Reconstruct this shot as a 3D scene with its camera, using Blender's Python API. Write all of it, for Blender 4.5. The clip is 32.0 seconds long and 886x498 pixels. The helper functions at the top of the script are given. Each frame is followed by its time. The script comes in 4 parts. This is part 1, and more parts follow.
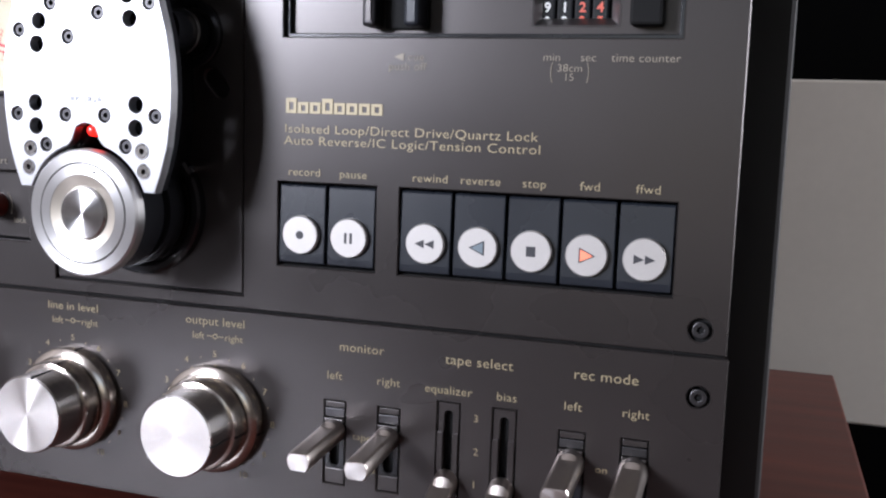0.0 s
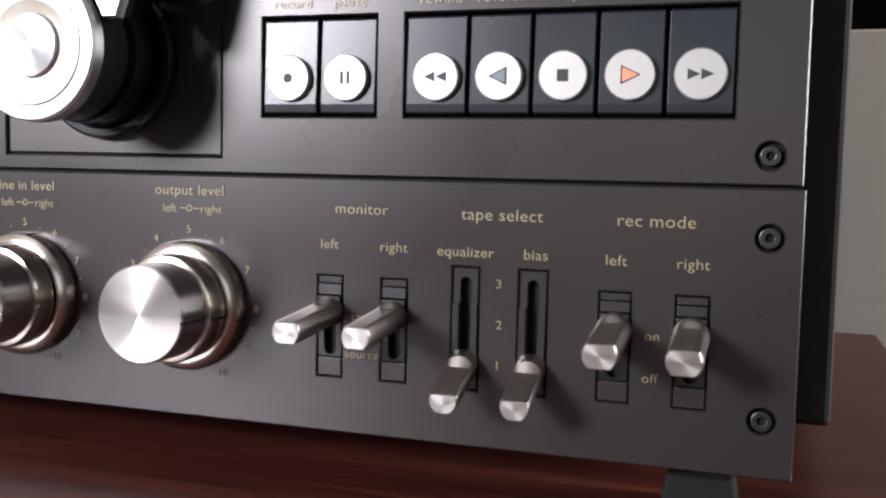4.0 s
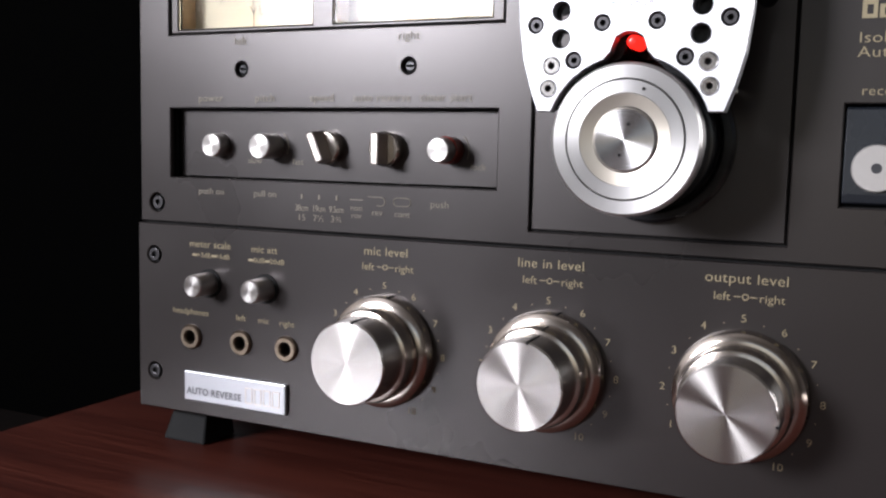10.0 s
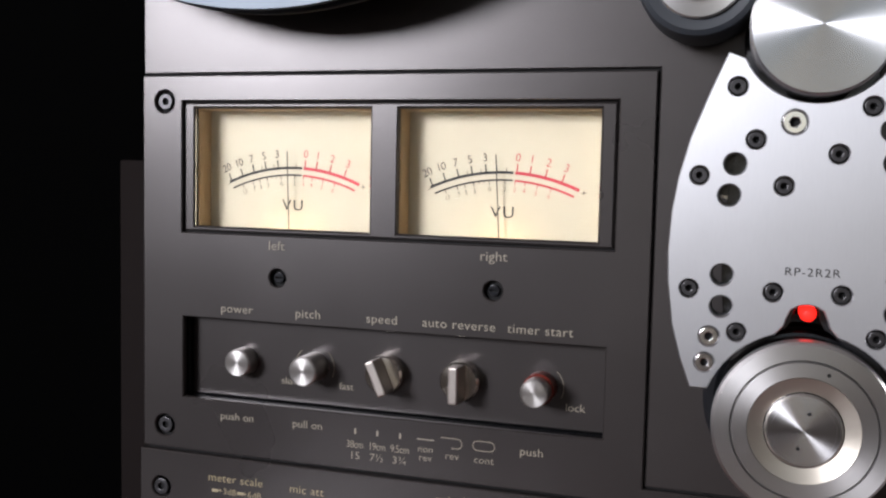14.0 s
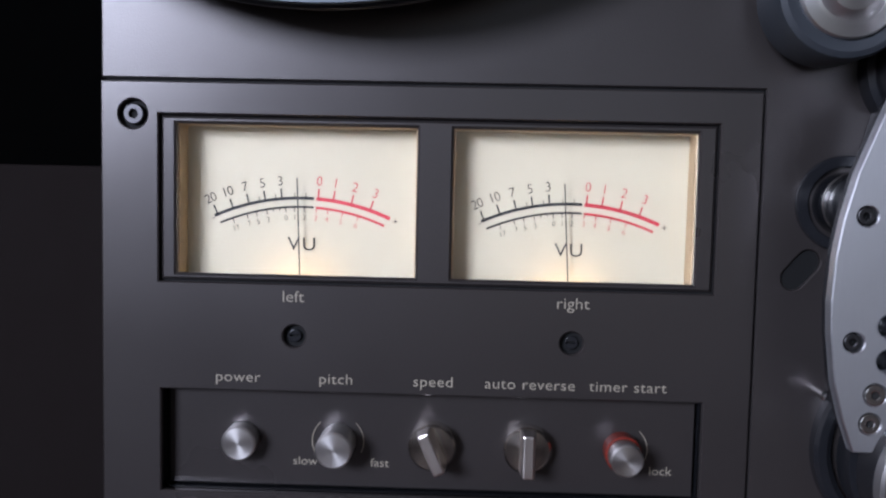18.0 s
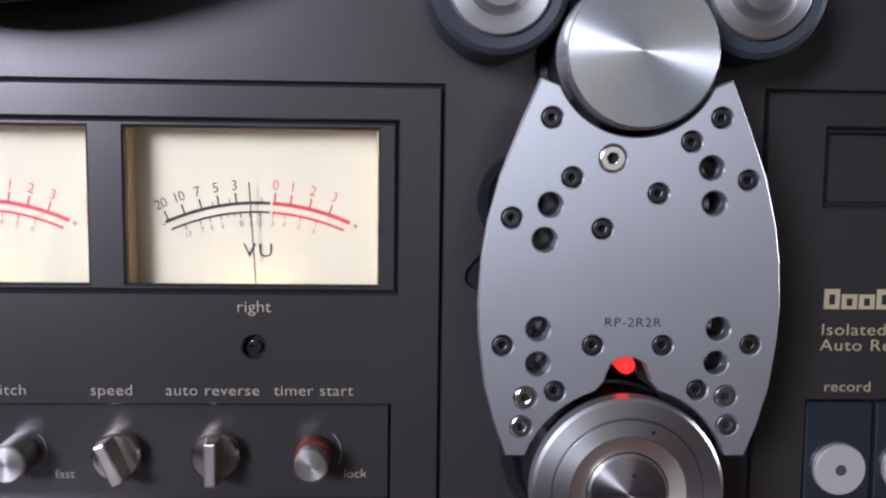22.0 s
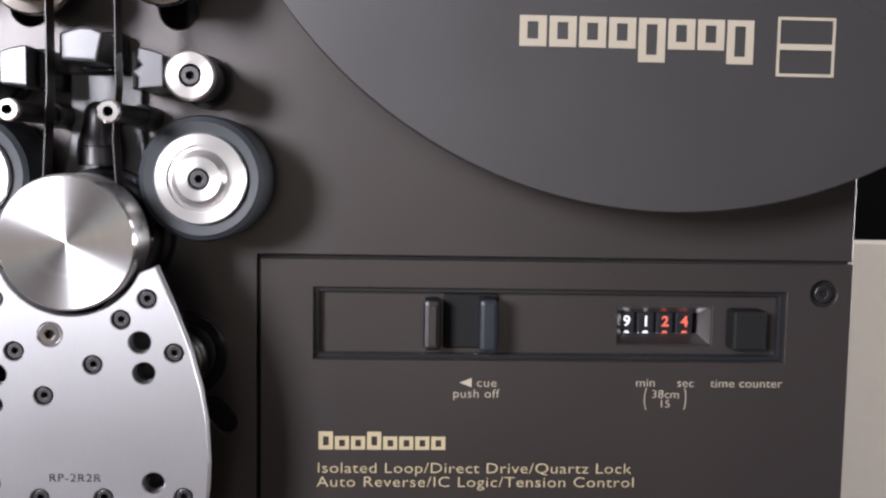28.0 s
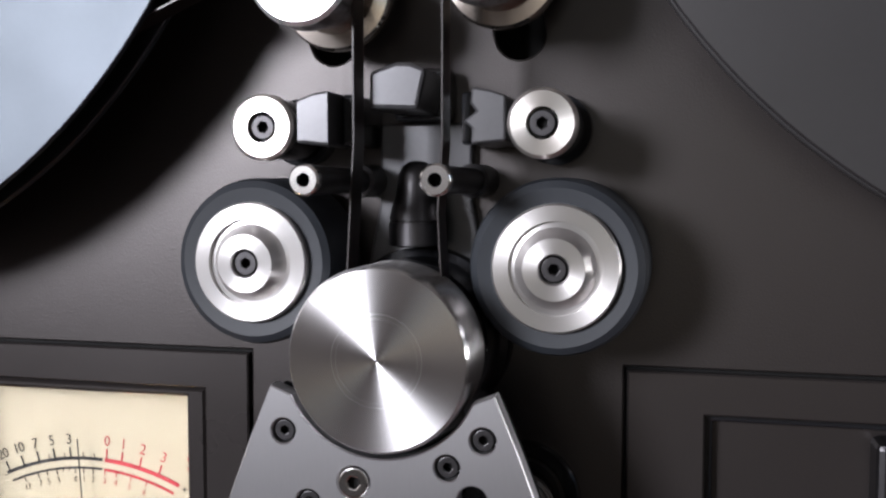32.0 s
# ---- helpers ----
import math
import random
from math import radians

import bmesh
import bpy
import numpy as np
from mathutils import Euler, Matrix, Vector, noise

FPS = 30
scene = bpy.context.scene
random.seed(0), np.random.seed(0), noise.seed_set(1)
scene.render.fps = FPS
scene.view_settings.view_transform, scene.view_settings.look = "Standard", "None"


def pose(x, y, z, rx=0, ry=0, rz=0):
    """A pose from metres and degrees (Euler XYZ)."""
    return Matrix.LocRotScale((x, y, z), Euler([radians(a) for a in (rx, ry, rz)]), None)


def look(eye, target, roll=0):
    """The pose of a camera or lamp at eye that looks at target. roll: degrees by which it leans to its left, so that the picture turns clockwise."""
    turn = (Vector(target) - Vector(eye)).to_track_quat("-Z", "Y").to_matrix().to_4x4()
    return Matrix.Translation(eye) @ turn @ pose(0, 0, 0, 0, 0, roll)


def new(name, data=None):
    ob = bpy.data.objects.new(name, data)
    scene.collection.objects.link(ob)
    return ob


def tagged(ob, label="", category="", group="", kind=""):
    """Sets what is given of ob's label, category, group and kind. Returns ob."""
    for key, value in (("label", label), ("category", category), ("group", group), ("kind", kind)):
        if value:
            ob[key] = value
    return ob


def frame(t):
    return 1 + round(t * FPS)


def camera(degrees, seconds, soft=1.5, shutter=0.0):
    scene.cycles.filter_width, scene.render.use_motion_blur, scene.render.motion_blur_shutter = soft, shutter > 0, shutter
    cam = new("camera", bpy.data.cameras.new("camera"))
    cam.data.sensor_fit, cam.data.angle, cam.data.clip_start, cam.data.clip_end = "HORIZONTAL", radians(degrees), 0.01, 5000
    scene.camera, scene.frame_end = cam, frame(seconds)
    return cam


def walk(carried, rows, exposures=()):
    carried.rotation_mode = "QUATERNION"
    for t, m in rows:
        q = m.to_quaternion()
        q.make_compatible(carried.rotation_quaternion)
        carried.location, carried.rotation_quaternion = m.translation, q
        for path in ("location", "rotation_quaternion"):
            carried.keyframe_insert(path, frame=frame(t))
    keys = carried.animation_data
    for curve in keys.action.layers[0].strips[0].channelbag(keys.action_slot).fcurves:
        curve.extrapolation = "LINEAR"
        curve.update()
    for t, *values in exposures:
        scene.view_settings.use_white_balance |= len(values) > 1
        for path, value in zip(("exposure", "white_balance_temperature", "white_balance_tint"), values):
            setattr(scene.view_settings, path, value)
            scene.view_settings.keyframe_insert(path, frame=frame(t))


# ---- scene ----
cam = camera(49.24, 32.0, 2.25)
PATH = [
    (0, (0.2336, -0.3317, 0.1928), (-0.3769, 1.5551, -0.0662), 1.85),
    (0.5, (0.2315, -0.2907, 0.1718), (-0.4638, 1.5766, -0.0009), 1.80),
    (1, (0.2389, -0.2704, 0.1672), (-0.4691, 1.5922, -0.0133), 1.80),
    (1.5, (0.2280, -0.2718, 0.1643), (-0.4791, 1.5889, -0.0296), 0.87),
    (1.8, (0.2182, -0.2722, 0.1634), (-0.4874, 1.5903, -0.0194), 0.28),
    (2, (0.2139, -0.2722, 0.1617), (-0.4849, 1.5933, -0.0158), 0.35),
    (2.5, (0.2202, -0.2752, 0.1488), (-0.4469, 1.6005, -0.0432), 0.79),
    (4.5, (0.2086, -0.2924, 0.1167), (-0.4015, 1.6066, -0.0297), 1.26),
    (5, (0.1861, -0.2999, 0.1247), (-0.4400, 1.5922, -0.0417), 1.02),
    (5.5, (0.1746, -0.3026, 0.1271), (-0.4794, 1.5819, -0.0168), 1.37),
    (6, (0.1665, -0.3037, 0.1309), (-0.5284, 1.5657, -0.0180), 1.52),
    (6.5, (0.1540, -0.3095, 0.1350), (-0.5656, 1.5504, -0.0179), 1.58),
    (7, (0.1407, -0.3124, 0.1408), (-0.6100, 1.5350, -0.0135), 1.39),
    (7.5, (0.1318, -0.3132, 0.1410), (-0.6334, 1.5277, -0.0196), 1.20),
    (8, (0.1223, -0.3153, 0.1455), (-0.6634, 1.5156, -0.0294), 1.04),
    (8.5, (0.1108, -0.3178, 0.1470), (-0.6902, 1.5062, -0.0298), 1.11),
    (9, (0.0999, -0.3250, 0.1467), (-0.7171, 1.4905, -0.0441), 1.03),
    (9.5, (0.0887, -0.3282, 0.1489), (-0.7557, 1.4741, -0.0481), 1.36),
    (10, (0.0792, -0.3279, 0.1510), (-0.7834, 1.4653, -0.0497), 1.31),
    (10.5, (0.0683, -0.3287, 0.1560), (-0.8146, 1.4553, -0.0391), 1.24),
    (11, (0.0598, -0.3293, 0.1633), (-0.8294, 1.4525, -0.0221), 1.28),
    (11.5, (0.0528, -0.3255, 0.1757), (-0.8387, 1.4579, 0.0185), 1.22),
    (12, (0.0485, -0.3226, 0.1862), (-0.8379, 1.4655, 0.0563), 1.40),
    (12.5, (0.0356, -0.3200, 0.1991), (-0.8423, 1.4727, 0.0756), 1.30),
    (13, (0.0054, -0.3102, 0.2097), (-0.7849, 1.5232, 0.0921), 1.99),
    (13.5, (-0.0064, -0.2999, 0.2216), (-0.6576, 1.5876, 0.1060), 1.59),
    (14, (-0.0148, -0.3033, 0.2204), (-0.6237, 1.5956, 0.0673), 1.27),
    (14.5, (-0.0522, -0.3057, 0.2152), (-0.4984, 1.6375, 0.0573), 0.33),
    (16.5, (-0.1075, -0.2696, 0.2232), (-0.2636, 1.7167, 0.0493), 0.93),
    (17, (-0.1136, -0.2662, 0.2256), (-0.2092, 1.7262, 0.0789), 1.12),
    (17.5, (-0.1172, -0.2683, 0.2285), (-0.1735, 1.7252, 0.0767), 1.48),
    (18, (-0.1234, -0.2686, 0.2305), (-0.1815, 1.7240, 0.0689), 1.24),
    (18.5, (-0.1210, -0.2677, 0.2300), (-0.1663, 1.7255, 0.0723), 1.01),
    (19, (-0.1066, -0.2653, 0.2351), (-0.1228, 1.7272, 0.0625), 0.92),
    (19.5, (-0.0933, -0.2644, 0.2365), (-0.0769, 1.7278, 0.0617), 1.12),
    (20, (-0.0822, -0.2625, 0.2362), (-0.0621, 1.7295, 0.0593), 0.76),
    (20.5, (-0.0759, -0.2631, 0.2368), (-0.0284, 1.7271, 0.0444), 0.63),
    (21, (-0.0708, -0.2642, 0.2374), (-0.0078, 1.7251, 0.0396), 0.48),
    (21.5, (-0.0628, -0.2639, 0.2372), (0.0072, 1.7241, 0.0305), 0.76),
    (22, (-0.0551, -0.2606, 0.2392), (0.0323, 1.7254, 0.0197), 0.78),
    (22.5, (-0.0424, -0.2585, 0.2394), (0.0716, 1.7242, 0.0029), 0.50),
    (23, (-0.0287, -0.2576, 0.2444), (0.1050, 1.7234, 0.0044), 0.17),
    (23.5, (-0.0148, -0.2578, 0.2447), (0.1267, 1.7217, -0.0031), 0.17),
    (24, (-0.0046, -0.2566, 0.2479), (0.1475, 1.7212, -0.0075), 0.33),
    (24.5, (0.0083, -0.2572, 0.2505), (0.1733, 1.7186, -0.0121), 0.38),
    (25, (0.0218, -0.2575, 0.2500), (0.2118, 1.7156, -0.0157), 0.44),
    (25.5, (0.0406, -0.2575, 0.2539), (0.2423, 1.7106, -0.0392), 1.04),
    (27.5, (0.0773, -0.2800, 0.2657), (0.2168, 1.7089, 0.1092), 0.79),
    (28, (0.0863, -0.2925, 0.2829), (0.1773, 1.6976, 0.1065), 1.02),
    (28.5, (0.0980, -0.3090, 0.3108), (0.1365, 1.6752, 0.0631), 0.76),
    (29, (0.0805, -0.3084, 0.3287), (0.0393, 1.6751, 0.0753), 0.47),
    (29.5, (0.0616, -0.3004, 0.3272), (-0.0445, 1.6845, 0.1063), 0.13),
    (30, (0.0590, -0.2828, 0.3176), (-0.1933, 1.6888, 0.0962), 0.85),
    (30.5, (0.0625, -0.2647, 0.3088), (-0.3244, 1.6888, 0.1244), 2.05),
    (31, (0.0653, -0.2465, 0.3021), (-0.3816, 1.6941, 0.1165), 1.78),
    (31.5, (0.0635, -0.2262, 0.2973), (-0.4114, 1.7101, 0.1394), 0.57),
    (32, (0.0552, -0.2101, 0.2933), (-0.4226, 1.7277, 0.1645), 0.03),
]
# the clip's own exposure and white balance drift as bright metal or dark paint fills the picture
EXPOSURES = [
    (0, 0.02, 6000, 12), (2, 0.04, 6200, 12), (6, -0.08, 6400, 11), (8, -0.3, 6400, 11), (10, -0.36, 6350, 11), (14, -0.3, 6350, 11), (16.5, -0.56, 5550, 14),
    (20, -0.28, 5500, 14), (23, -0.25, 5800, 15), (25, -0.3, 5950, 15), (26.5, 0.15, 6200, 13), (28, 0.55, 6400, 13), (29, 0.56, 6400, 13), (30, 0.36, 6500, 13),
    (31, -0.08, 6450, 12), (32, -0.28, 6350, 12),
]
walk(cam, [(t, look(eye, target, roll)) for t, eye, target, roll in PATH], EXPOSURES)

# ---- world and light ----
world = bpy.data.worlds.new("room_air")
scene.world = world
world.use_nodes = True
wn = world.node_tree.nodes
sky = wn.new("ShaderNodeTexSky")
sky.sky_type, sky.sun_disc = "NISHITA", False
sky.sun_elevation, sky.sun_rotation = radians(35), radians(215)
world.node_tree.links.new(sky.outputs[0], wn["Background"].inputs[0])
wn["Background"].inputs[1].default_value = 0.1


def area_lamp(name, eye, target, w, h, power, color):
    data = bpy.data.lights.new(name, "AREA")
    data.shape, data.size, data.size_y, data.energy, data.color = "RECTANGLE", w, h, power, color
    ob = new(name, data)
    ob.matrix_world = look(eye, target)
    return ob


# daylight through the one window, which lies ahead of the deck and to its left
WIN_X0, WIN_X1, WIN_Z0, WIN_Z1, WIN_Y = -1.8, -0.98, 0.53, 1.18, -2.2
area_lamp("window_daylight", ((WIN_X0 + WIN_X1) / 2, WIN_Y - 0.02, (WIN_Z0 + WIN_Z1) / 2), ((WIN_X0 + WIN_X1) / 2, 0, (WIN_Z0 + WIN_Z1) / 2),
          WIN_X1 - WIN_X0, WIN_Z1 - WIN_Z0, 130, (0.94, 0.94, 1.0))
# an added fill opposite the deck, wide and far dimmer, brightens the metal's reflections
area_lamp("curtain_daylight", (0.2, WIN_Y - 0.02, 0.3), (0.2, 0, 0.3), 0.9, 0.8, 0.8, (0.95, 0.95, 1.0))
# an unseen second source, added in the side wall, lights the boards behind the table
area_lamp("side_window_daylight", (2.02, 0.29, 0.6), (0, 0.29, 0.6), 0.46, 1.0, 60, (1.0, 0.97, 0.97))

# ---- materials ----
MATS = {}


def shader(name):
    m = bpy.data.materials.new(name)
    m.use_nodes = True
    nt = m.node_tree
    return m, nt, nt.nodes["Principled BSDF"]


def ramp(nt, fac, stops):
    r = nt.nodes.new("ShaderNodeValToRGB")
    el = r.color_ramp.elements
    while len(el) < len(stops):
        el.new(0.5)
    for e, (p, c) in zip(el, stops):
        e.position, e.color = p, (*c, 1)
    nt.links.new(fac, r.inputs[0])
    return r.outputs[0]


def tex(nt, kind, scale, detail=3.0, stretch=(1, 1, 1), space="Object"):
    co = nt.nodes.new("ShaderNodeTexCoord")
    mp = nt.nodes.new("ShaderNodeMapping")
    mp.inputs["Scale"].default_value = stretch
    nt.links.new(co.outputs[space], mp.inputs[0])
    n = nt.nodes.new("ShaderNodeTexNoise" if kind == "noise" else "ShaderNodeTexVoronoi")
    n.inputs["Scale"].default_value = scale
    if kind == "noise":
        n.inputs["Detail"].default_value = detail
    nt.links.new(mp.outputs[0], n.inputs["Vector"])
    return n.outputs[0]


def bump(nt, b, height, strength, dist):
    n = nt.nodes.new("ShaderNodeBump")
    n.inputs["Strength"].default_value, n.inputs["Distance"].default_value = strength, dist
    nt.links.new(height, n.inputs["Height"])
    nt.links.new(n.outputs[0], b.inputs["Normal"])


def ranged(nt, fac, lo, hi):
    n = nt.nodes.new("ShaderNodeMapRange")
    n.inputs["To Min"].default_value, n.inputs["To Max"].default_value = lo, hi
    nt.links.new(fac, n.inputs["Value"])
    return n.outputs[0]


def surface(name, col, rough=0.5, metal=0.0, vary=0.15, grain=900.0, relief=0.15, depth=0.00005, rough_vary=0.08, blotch=25.0, spec=0.5, coat=0.0, stretch=(1, 1, 1)):
    m, nt, b = shader(name)
    big = tex(nt, "noise", blotch, 4)
    fine = tex(nt, "noise", grain, 2, stretch)
    mix = nt.nodes.new("ShaderNodeMath")
    mix.operation = "MULTIPLY_ADD"
    nt.links.new(big, mix.inputs[0])
    mix.inputs[1].default_value = 0.6
    half = nt.nodes.new("ShaderNodeMath")
    half.operation = "MULTIPLY"
    half.inputs[1].default_value = 0.4
    nt.links.new(fine, half.inputs[0])
    nt.links.new(half.outputs[0], mix.inputs[2])
    lo = tuple(c * (1 - vary) for c in col)
    hi = tuple(min(1, c * (1 + vary)) for c in col)
    nt.links.new(ramp(nt, mix.outputs[0], [(0.15, lo), (0.85, hi)]), b.inputs["Base Color"])
    nt.links.new(ranged(nt, big, max(0.02, rough - rough_vary), rough + rough_vary), b.inputs["Roughness"])
    b.inputs["Metallic"].default_value = metal
    b.inputs["Specular IOR Level"].default_value = spec
    b.inputs["Coat Weight"].default_value = coat
    if relief:
        bump(nt, b, fine, relief, depth)
    MATS[name] = m
    return m


def turned(name, col, rough=0.28, aniso=0.85, rings=9000.0):
    """Lathe-turned metal whose grooves run round the object's own y axis."""
    m, nt, b = shader(name)
    tg = nt.nodes.new("ShaderNodeTangent")
    tg.direction_type, tg.axis = "RADIAL", "Y"
    nt.links.new(tg.outputs[0], b.inputs["Tangent"])
    co = nt.nodes.new("ShaderNodeTexCoord")
    sep = nt.nodes.new("ShaderNodeSeparateXYZ")
    nt.links.new(co.outputs["Object"], sep.inputs[0])
    comb = nt.nodes.new("ShaderNodeCombineXYZ")
    nt.links.new(sep.outputs["X"], comb.inputs[0])
    nt.links.new(sep.outputs["Z"], comb.inputs[2])
    ln = nt.nodes.new("ShaderNodeVectorMath")
    ln.operation = "LENGTH"
    nt.links.new(comb.outputs[0], ln.inputs[0])
    nz = nt.nodes.new("ShaderNodeTexNoise")
    nz.noise_dimensions = "1D"
    nz.inputs["Scale"].default_value = rings
    nt.links.new(ln.outputs["Value"], nz.inputs["W"])
    lo = tuple(c * 0.94 for c in col)
    nt.links.new(ramp(nt, nz.outputs[0], [(0.3, lo), (0.7, col)]), b.inputs["Base Color"])
    nt.links.new(ranged(nt, nz.outputs[0], rough - 0.025, rough + 0.025), b.inputs["Roughness"])
    b.inputs["Metallic"].default_value = 1
    b.inputs["Anisotropic"].default_value = aniso
    b.inputs["Anisotropic Rotation"].default_value = 0.25
    MATS[name] = m
    return m


def plain(name, col, rough=0.5, metal=0.0, emit=None, power=0.0):
    m, nt, b = shader(name)
    b.inputs["Base Color"].default_value = (*col, 1)
    b.inputs["Roughness"].default_value = rough
    b.inputs["Metallic"].default_value = metal
    if emit:
        b.inputs["Emission Color"].default_value = (*emit, 1)
        b.inputs["Emission Strength"].default_value = power
    MATS[name] = m
    return m


PANEL = surface("panel_paint", (0.046, 0.0396, 0.0378), 0.29, 0.5, 0.16, 1900, 0.35, 0.00004, 0.07, 12, spec=0.75)
DECK = surface("deck_paint", (0.046, 0.0396, 0.0378), 0.33, 0.5, 0.16, 2300, 0.8, 0.00005, 0.06, 12, spec=0.75)
BLACK = surface("black_plastic", (0.012, 0.0125, 0.0145), 0.2, 0, 0.2, 1200, 0.06)
MATT = surface("matt_black", (0.007, 0.007, 0.007), 0.7, 0, 0.2, 600, 0.2, spec=0.2)
HEADGREY = surface("head_grey", (0.12, 0.12, 0.125), 0.3, 0.6, 0.12, 900, 0.15)
BEZEL = surface("bezel_metal", (0.34, 0.33, 0.33), 0.3, 1, 0.1, 900, 0.1)
KEYBLACK = surface("key_black", (0.016, 0.019, 0.025), 0.28, 0, 0.15, 1500, 0.05)
CASE = surface("case_black", (0.012, 0.011, 0.011), 0.55, 0, 0.2, 700, 0.3)
RUBBER = surface("rubber", (0.022, 0.026, 0.032), 0.55, 0, 0.15, 1500, 0.2)
STEEL = turned("turned_steel", (0.58, 0.55, 0.525), 0.25, 0.96)
STEELCAP = turned("turned_cap", (0.74, 0.73, 0.73), 0.26, 0.94)
STEELRING = turned("turned_ring", (0.62, 0.605, 0.595), 0.36, 0.7)
STEELRIM = turned("turned_rim", (0.64, 0.58, 0.52), 0.2, 0.7)
STEELSMALL = turned("turned_button", (0.7, 0.67, 0.64), 0.3, 0.62)
KNURL = turned("turned_knurl", (0.7, 0.64, 0.55), 0.38, 0.3)
SILVER = surface("brushed_plate", (0.56, 0.56, 0.575), 0.41, 1, 0.06, 260, 0.12, 0.00002, 0.04, 20, stretch=(14, 1, 1))
tan_x = SILVER.node_tree.nodes.new("ShaderNodeTangent")
tan_x.direction_type, tan_x.axis = "RADIAL", "Z"
silver_bsdf = SILVER.node_tree.nodes["Principled BSDF"]
SILVER.node_tree.links.new(tan_x.outputs[0], silver_bsdf.inputs["Tangent"])
silver_bsdf.inputs["Anisotropic"].default_value = 0.5
SWITCHMETAL = surface("switch_metal", (0.64, 0.58, 0.53), 0.3, 1, 0.08, 500, 0.15, 0.00002, 0.05, 60, stretch=(1, 1, 12))
SCREW = surface("screw_steel", (0.06, 0.058, 0.06), 0.38, 0.9, 0.2, 900, 0.15)
CHROME = surface("chrome", (0.78, 0.76, 0.73), 0.16, 1, 0.08, 700, 0.05)
GOLD = surface("gold_print", (0.4, 0.335, 0.205), 0.45, 0.15, 0.1, 1200, 0)
PALE = surface("pale_print", (0.332, 0.293, 0.225), 0.5, 0.0, 0.1, 1200, 0)
DARKPRINT = plain("dark_print", (0.04, 0.04, 0.045), 0.6)
KEYDISC = surface("key_disc", (0.55, 0.525, 0.50), 0.42, 0.55, 0.07, 800, 0.1)
TAN = surface("meter_box", (0.324, 0.23, 0.121), 0.55, 0, 0.06, 300, 0.03)
CREAM = surface("meter_card", (0.41, 0.365, 0.25), 0.6, 0, 0.04, 300, 0.03)
INKBLACK = plain("meter_ink", (0.008, 0.008, 0.008), 0.7)
INKRED = plain("meter_red", (0.36, 0.012, 0.022), 0.6)
WHITEINK = plain("digit_white", (0.75, 0.75, 0.72), 0.5)
REDINK = plain("digit_red", (0.7, 0.12, 0.07), 0.5)
TAPE = surface("tape_brown", (0.014, 0.007, 0.006), 0.36, 0, 0.2, 900, 0.1)
TAPESIDE = turned("tape_windings", (0.007, 0.006, 0.006), 0.5, 0.3, 2500.0)
TAPESIDE.node_tree.nodes["Principled BSDF"].inputs["Metallic"].default_value = 0
TAPESIDE.node_tree.nodes["Principled BSDF"].inputs["Specular IOR Level"].default_value = 0.12
TAPEPACK = surface("tape_pack", (0.13, 0.065, 0.048), 0.45, 0, 0.25, 500, 0.2)
REELGREY = surface("reel_grey", (0.064, 0.062, 0.063), 0.42, 0.6, 0.06, 900, 0.1, 0.00003)
REELSILVER = surface("reel_silver", (0.095, 0.107, 0.12), 0.5, 1, 0.04, 900, 0.08, 0.00003)
BADGEPRINT = plain("badge_print", (0.16, 0.16, 0.17), 0.5)
BADGE = surface("badge_silver", (0.56, 0.57, 0.6), 0.36, 0.8, 0.05, 900, 0.05)
BRONZE = surface("jack_brass", (0.25, 0.2, 0.15), 0.35, 1, 0.1, 900, 0.1)
LAMP = plain("meter_lamp", (0.4, 0.3, 0.17), 0.5, 0, (1.0, 0.62, 0.26), 26.0)
REDLED = plain("red_lamp", (0.7, 0.01, 0.01), 0.25, 0, (1.0, 0.02, 0.012), 2.2)
AMBER = plain("amber_lamp", (0.85, 0.28, 0.17), 0.4, 0, (1.0, 0.22, 0.11), 0.55)
BLUEGREY = plain("reverse_lens", (0.2, 0.25, 0.28), 0.35)
REDSEAL = plain("red_ring", (0.16, 0.022, 0.014), 0.3)
# near-zero base colour stands in for the lack of light on the back wall
WALLUNLIT = surface("unlit_wall", (0.0006, 0.0006, 0.0006), 0.9, 0, 0.2, 60, 0.2, 0.001, spec=0.02)
WALLROOM = surface("room_wall", (0.23, 0.205, 0.19), 0.8, 0, 0.08, 60, 0.2, 0.001)
BEIGE = surface("beige_board", (0.56, 0.52, 0.46), 0.7, 0, 0.06, 120, 0.2, 0.0003)
# shade on the left-hand board is put into this dark brown base colour
SHADEDB = surface("shaded_board", (0.0078, 0.0053, 0.0048), 0.8, 0, 0.1, 120, 0.2, 0.0003, spec=0.1)
FLOORM = surface("dark_floor", (0.006, 0.004, 0.0035), 0.7, 0, 0.2, 30, 0.2, 0.001, spec=0.15)


